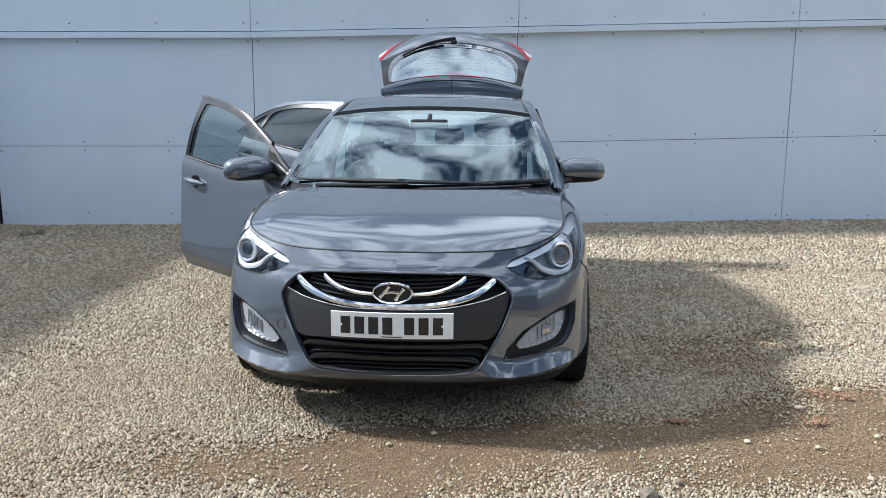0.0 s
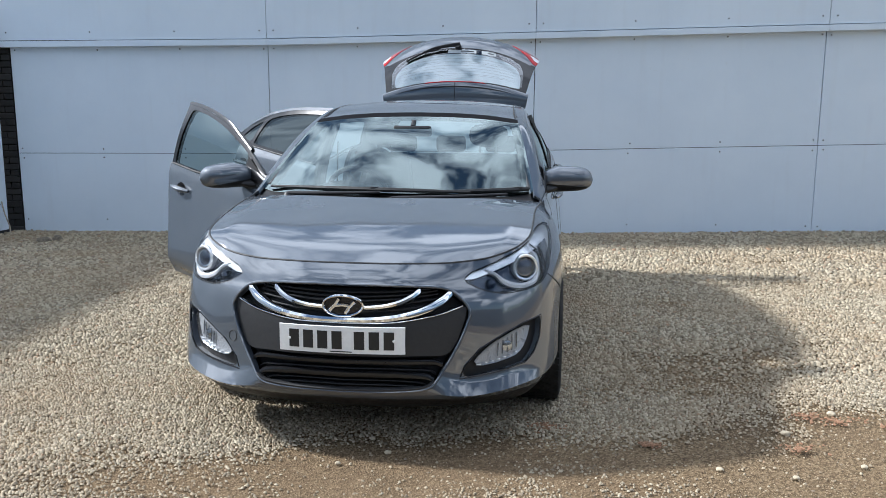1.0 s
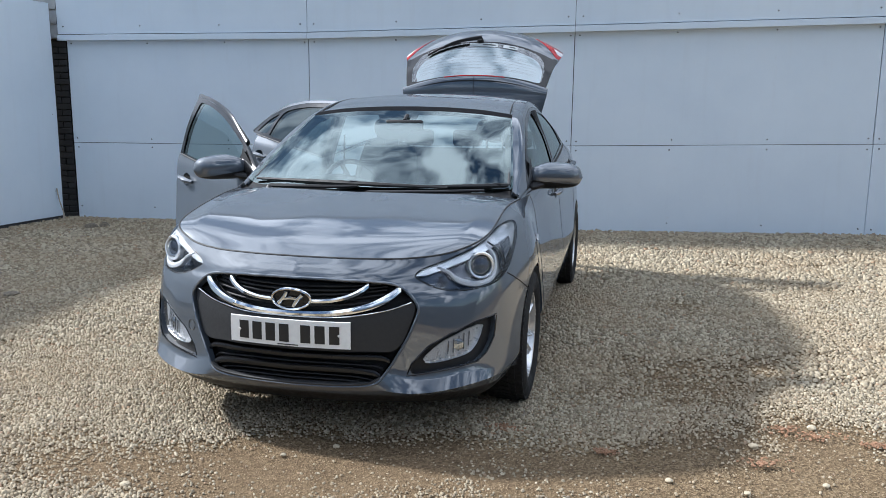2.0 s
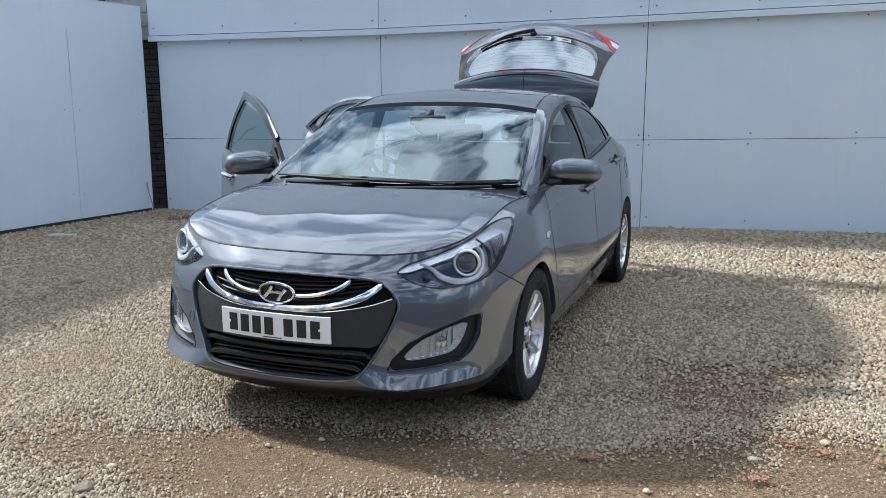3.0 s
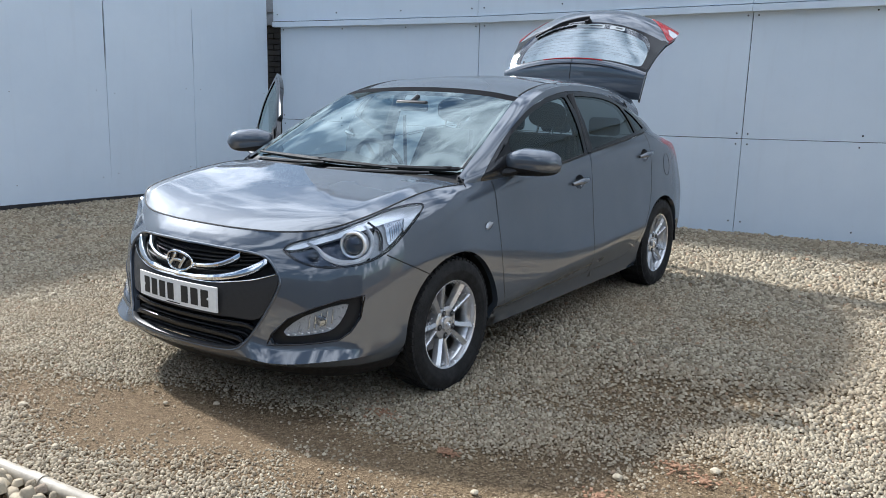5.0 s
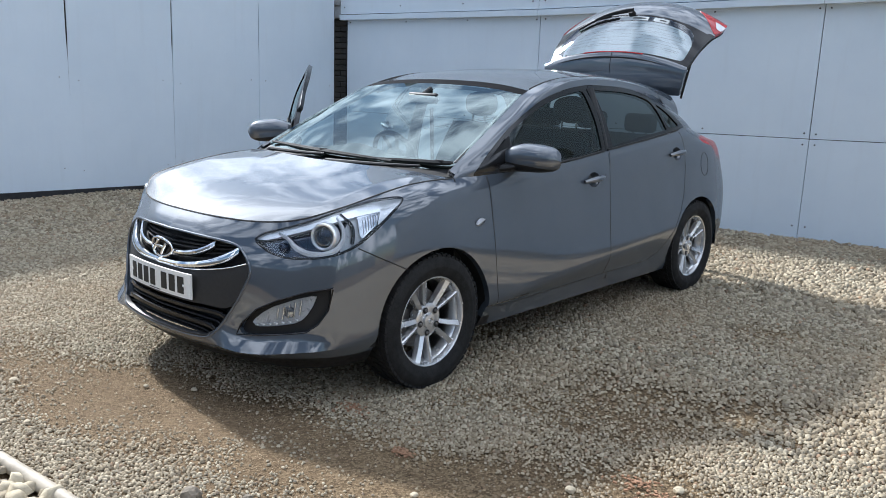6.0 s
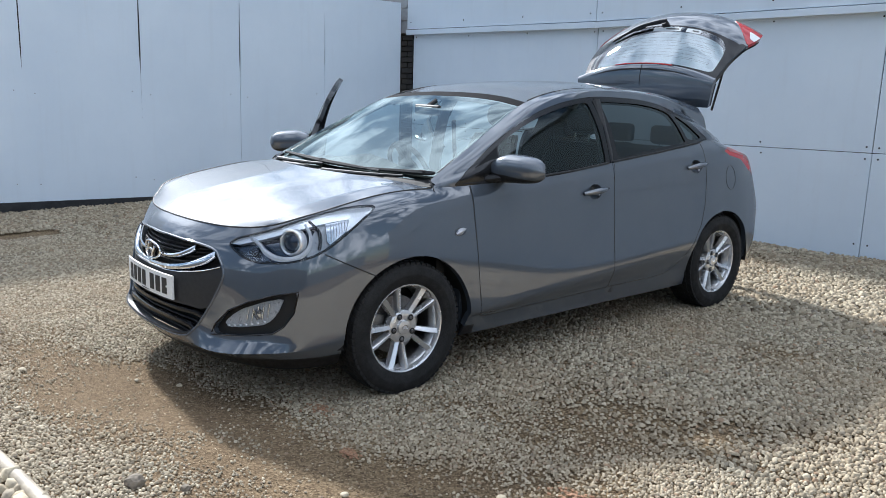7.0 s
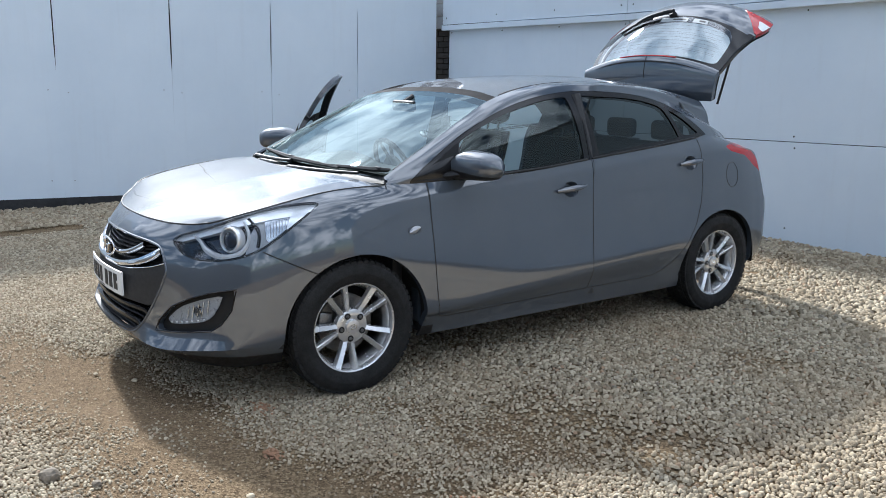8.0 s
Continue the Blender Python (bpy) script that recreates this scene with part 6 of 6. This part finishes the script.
def build_seat(x, name="front_seat"):
    seat = part(name, moved(cushion((-0.25, -0.27, -0.08), (0.25, 0.27, 0.08), 0.06), pose(x, 1.28, 0.50, -8)), FABRIC, car, "black fabric front seat")
    back = []
    for t in np.linspace(0, 1, 14):
        w = 0.245 - 0.06 * t ** 3
        y, z = 1.50 + 0.26 * t, 0.50 + 0.60 * t
        d = 0.07 - 0.025 * t
        row = []
        for a in np.linspace(0, 2 * math.pi, 25):
            ca, sa = math.cos(a), math.sin(a)
            bol = 0.035 * abs(ca) ** 3 if sa < 0 else 0
            row.append((x + w * math.copysign(abs(ca) ** 0.6, ca), y + d * math.copysign(abs(sa) ** 0.7, sa) - bol, z))
        back.append(row)
    m = sheet(np.array(back))
    top = [13 * 25 + k for k in range(24)]
    part("backrest", (m[0], m[1] + [top]), FABRIC, seat)
    hr = []
    for t in np.linspace(-1, 1, 11):
        k = max(0.05, 1 - abs(t) ** 3) ** 0.5
        hr.append([(x + 0.135 * k * math.copysign(abs(math.cos(a)) ** 0.6, math.cos(a)), 1.795 + 0.05 * k * math.sin(a), 1.225 + 0.085 * t) for a in np.linspace(0, 2 * math.pi, 25)])
    part("headrest", sheet(np.array(hr)), FABRIC, seat)
    for s in (-0.055, 0.055):
        part("headrest_post", tube([(x + s, 1.765, 1.08), (x + s, 1.785, 1.18)], 0.007, 8), CHROME, seat)
    return seat


build_seat(-0.37)
build_seat(0.37)
bench = part("rear_seat", cushion((-0.64, 1.98, 0.42), (0.64, 2.42, 0.60), 0.06), FABRIC, car, "black fabric rear bench seat")
part("backrest", moved(cushion((-0.64, -0.06, 0.0), (0.64, 0.06, 0.56), 0.05), pose(0, 2.42, 0.52, -20)), FABRIC, bench)
for x in (-0.40, 0.0, 0.40):
    part("headrest", cushion((x - 0.12, 2.60, 1.06), (x + 0.12, 2.68, 1.19), 0.035), FABRIC, bench)
    for s in (-0.05, 0.05):
        part("headrest_post", tube([(x + s, 2.63, 1.0), (x + s, 2.64, 1.07)], 0.006, 8), CHROME, bench)

# ---- loose things about the yard ----
def lump(size, seed, squash=0.7):
    """An angular stone: a ball of facets pushed in and out."""
    bm = bmesh.new()
    bmesh.ops.create_icosphere(bm, subdivisions=2, radius=1)
    for q in bm.verts:
        d = 1 + 0.30 * noise.noise(q.co * 1.3 + Vector((seed, 0, 0))) + 0.13 * noise.noise(q.co * 4 + Vector((0, seed, 0)))
        q.co *= d * (1 + 0.08 * noise.noise(q.co * 9 + Vector((0, 0, seed))))
        q.co.z *= squash
    m = np.array([[*(q.co * size), 0, 0] for q in bm.verts]), [[q.index for q in f.verts] for f in bm.faces]
    bm.free()
    return m


def stone(name, label, x, y, size, seed, mat, squash=0.7, sunk=0.6):
    ob = part(name, lump(size, seed, squash), mat, soft=0)
    ob.location = (x, y, float(ground_z(x, y)) + size * squash * sunk)
    return tagged(ob, label, "stone", group="loose stones")


stone("stone", "dark lump of broken stone half sunk in the gravel", 0.84, 2.905, 0.036, 3, DARKSTONE)
stone("stone", "dark lump of broken stone near the wall", -4.30, 8.92, 0.075, 71, DARKSTONE, 0.6)
stone("stone", "dark lump of broken stone near the wall", -4.20, 9.04, 0.055, 72, DARKSTONE, 0.9)
stone("stone", "dark clod lying on the gravel", -2.95, 5.65, 0.06, 73, DARKSTONE, 0.35)
stone("stone", "dark clod lying on the gravel", -0.61, 2.85, 0.04, 74, DARKSTONE, 0.4)
stone("stone", "dark lump of broken stone on the gravel", 0.99, 3.02, 0.018, 5, DARKSTONE)
rd = random.Random(21)
for k in range(16):
    stone("stone", "small dark clod lying on the shaded gravel", rd.uniform(-5.0, -2.9), rd.uniform(5.2, 9.2), rd.uniform(0.018, 0.040), 90 + k, DARKSTONE, 0.5, 0.35)
rs = random.Random(4)
for k in range(26):
    x, y = rs.uniform(-0.9, 3.4), rs.uniform(2.7, 4.2)
    stone("stone", "larger pale limestone lump among the chippings", x, y, rs.uniform(0.012, 0.021), 10 + k, STONE, 0.55, 0.2)
for k in range(22):
    x = rs.uniform(-4.6, 8.0)
    stone("stone", "grey stone lying along the foot of the wall", x, WALL_Y - rs.uniform(0.06, 0.45), rs.uniform(0.025, 0.055), 50 + k, rs.choice((STONE, DARKSTONE)), 0.6, 0.4)


def crumbs(x, y, spread, seed):
    """Crushed orange brick trodden into the yard."""
    r = random.Random(seed)
    ms = []
    for k in range(60):
        a, d = r.uniform(0, 6.283), abs(r.gauss(0, spread))
        px, py = x + 1.7 * d * math.cos(a), y + d * math.sin(a)
        ms.append(moved(block((-0.8, -0.8, -0.8), (0.8, 0.8, 0.8), 0), pose(px, py, 0.009, r.uniform(-20, 20), r.uniform(-20, 20), r.uniform(0, 90)) @ Matrix.Diagonal((r.uniform(0.003, 0.009), r.uniform(0.003, 0.008), r.uniform(0.0015, 0.004), 1))))
    tagged(part("brick_crumbs", join(*ms), BRICKDUST, soft=0), "crushed orange brick crumbs trodden into the gravel", "rubble", kind="stuff")


BRICKDUST = simple("orange_brick_dust", (0.27, 0.15, 0.085), 0.95, grain=80, vary=0.3, relief=0.4)
for k, (x, y, d) in enumerate(((1.96, 3.99, 0.035), (2.08, 3.93, 0.035), (1.79, 3.61, 0.03), (1.17, 3.62, 0.02), (0.74, 3.81, 0.03), (2.30, 3.88, 0.02))):
    crumbs(x, y, d, 30 + k)

# cream drain pipe lying across the yard, with a socket joint
run = smooth([(-3.2, 2.57, 0.028), (-1.6, 2.605, 0.028), (-0.3, 2.612, 0.028), (0.55, 2.610, 0.028), (1.05, 2.60, 0.028)], 40)
pipe = part("drain_pipe", tube(run, 0.027, 14), PIPE, None, "")
tagged(pipe, "cream plastic drain pipe lying on the gravel", "pipe")
part("pipe_socket", tube([(0.06, 2.612, 0.028), (0.13, 2.612, 0.028)], 0.0305, 14), PIPE, pipe)

tile = part("broken_tile", join(block((-0.11, -0.05, 0.0), (0.02, 0.05, 0.035), 0.006), moved(block((0.03, -0.04, 0.0), (0.15, 0.03, 0.03), 0.006), pose(0, 0, 0, 0, 0, 12))), STICKER)
tile.matrix_world = pose(-4.62, 7.42, float(ground_z(-4.62, 7.42)) + 0.004, 0, 0, 20)
tagged(tile, "broken piece of pale grey board on the gravel", "debris")
rod = part("cable", tube(smooth([(-5.17, 9.66, 0.30), (-5.12, 9.62, 0.16), (-5.05, 9.58, 0.02), (-5.0, 9.5, -0.055)], 12), 0.008, 6), PIPE)
tagged(rod, "thin pale cable hanging by the wall corner", "cable")
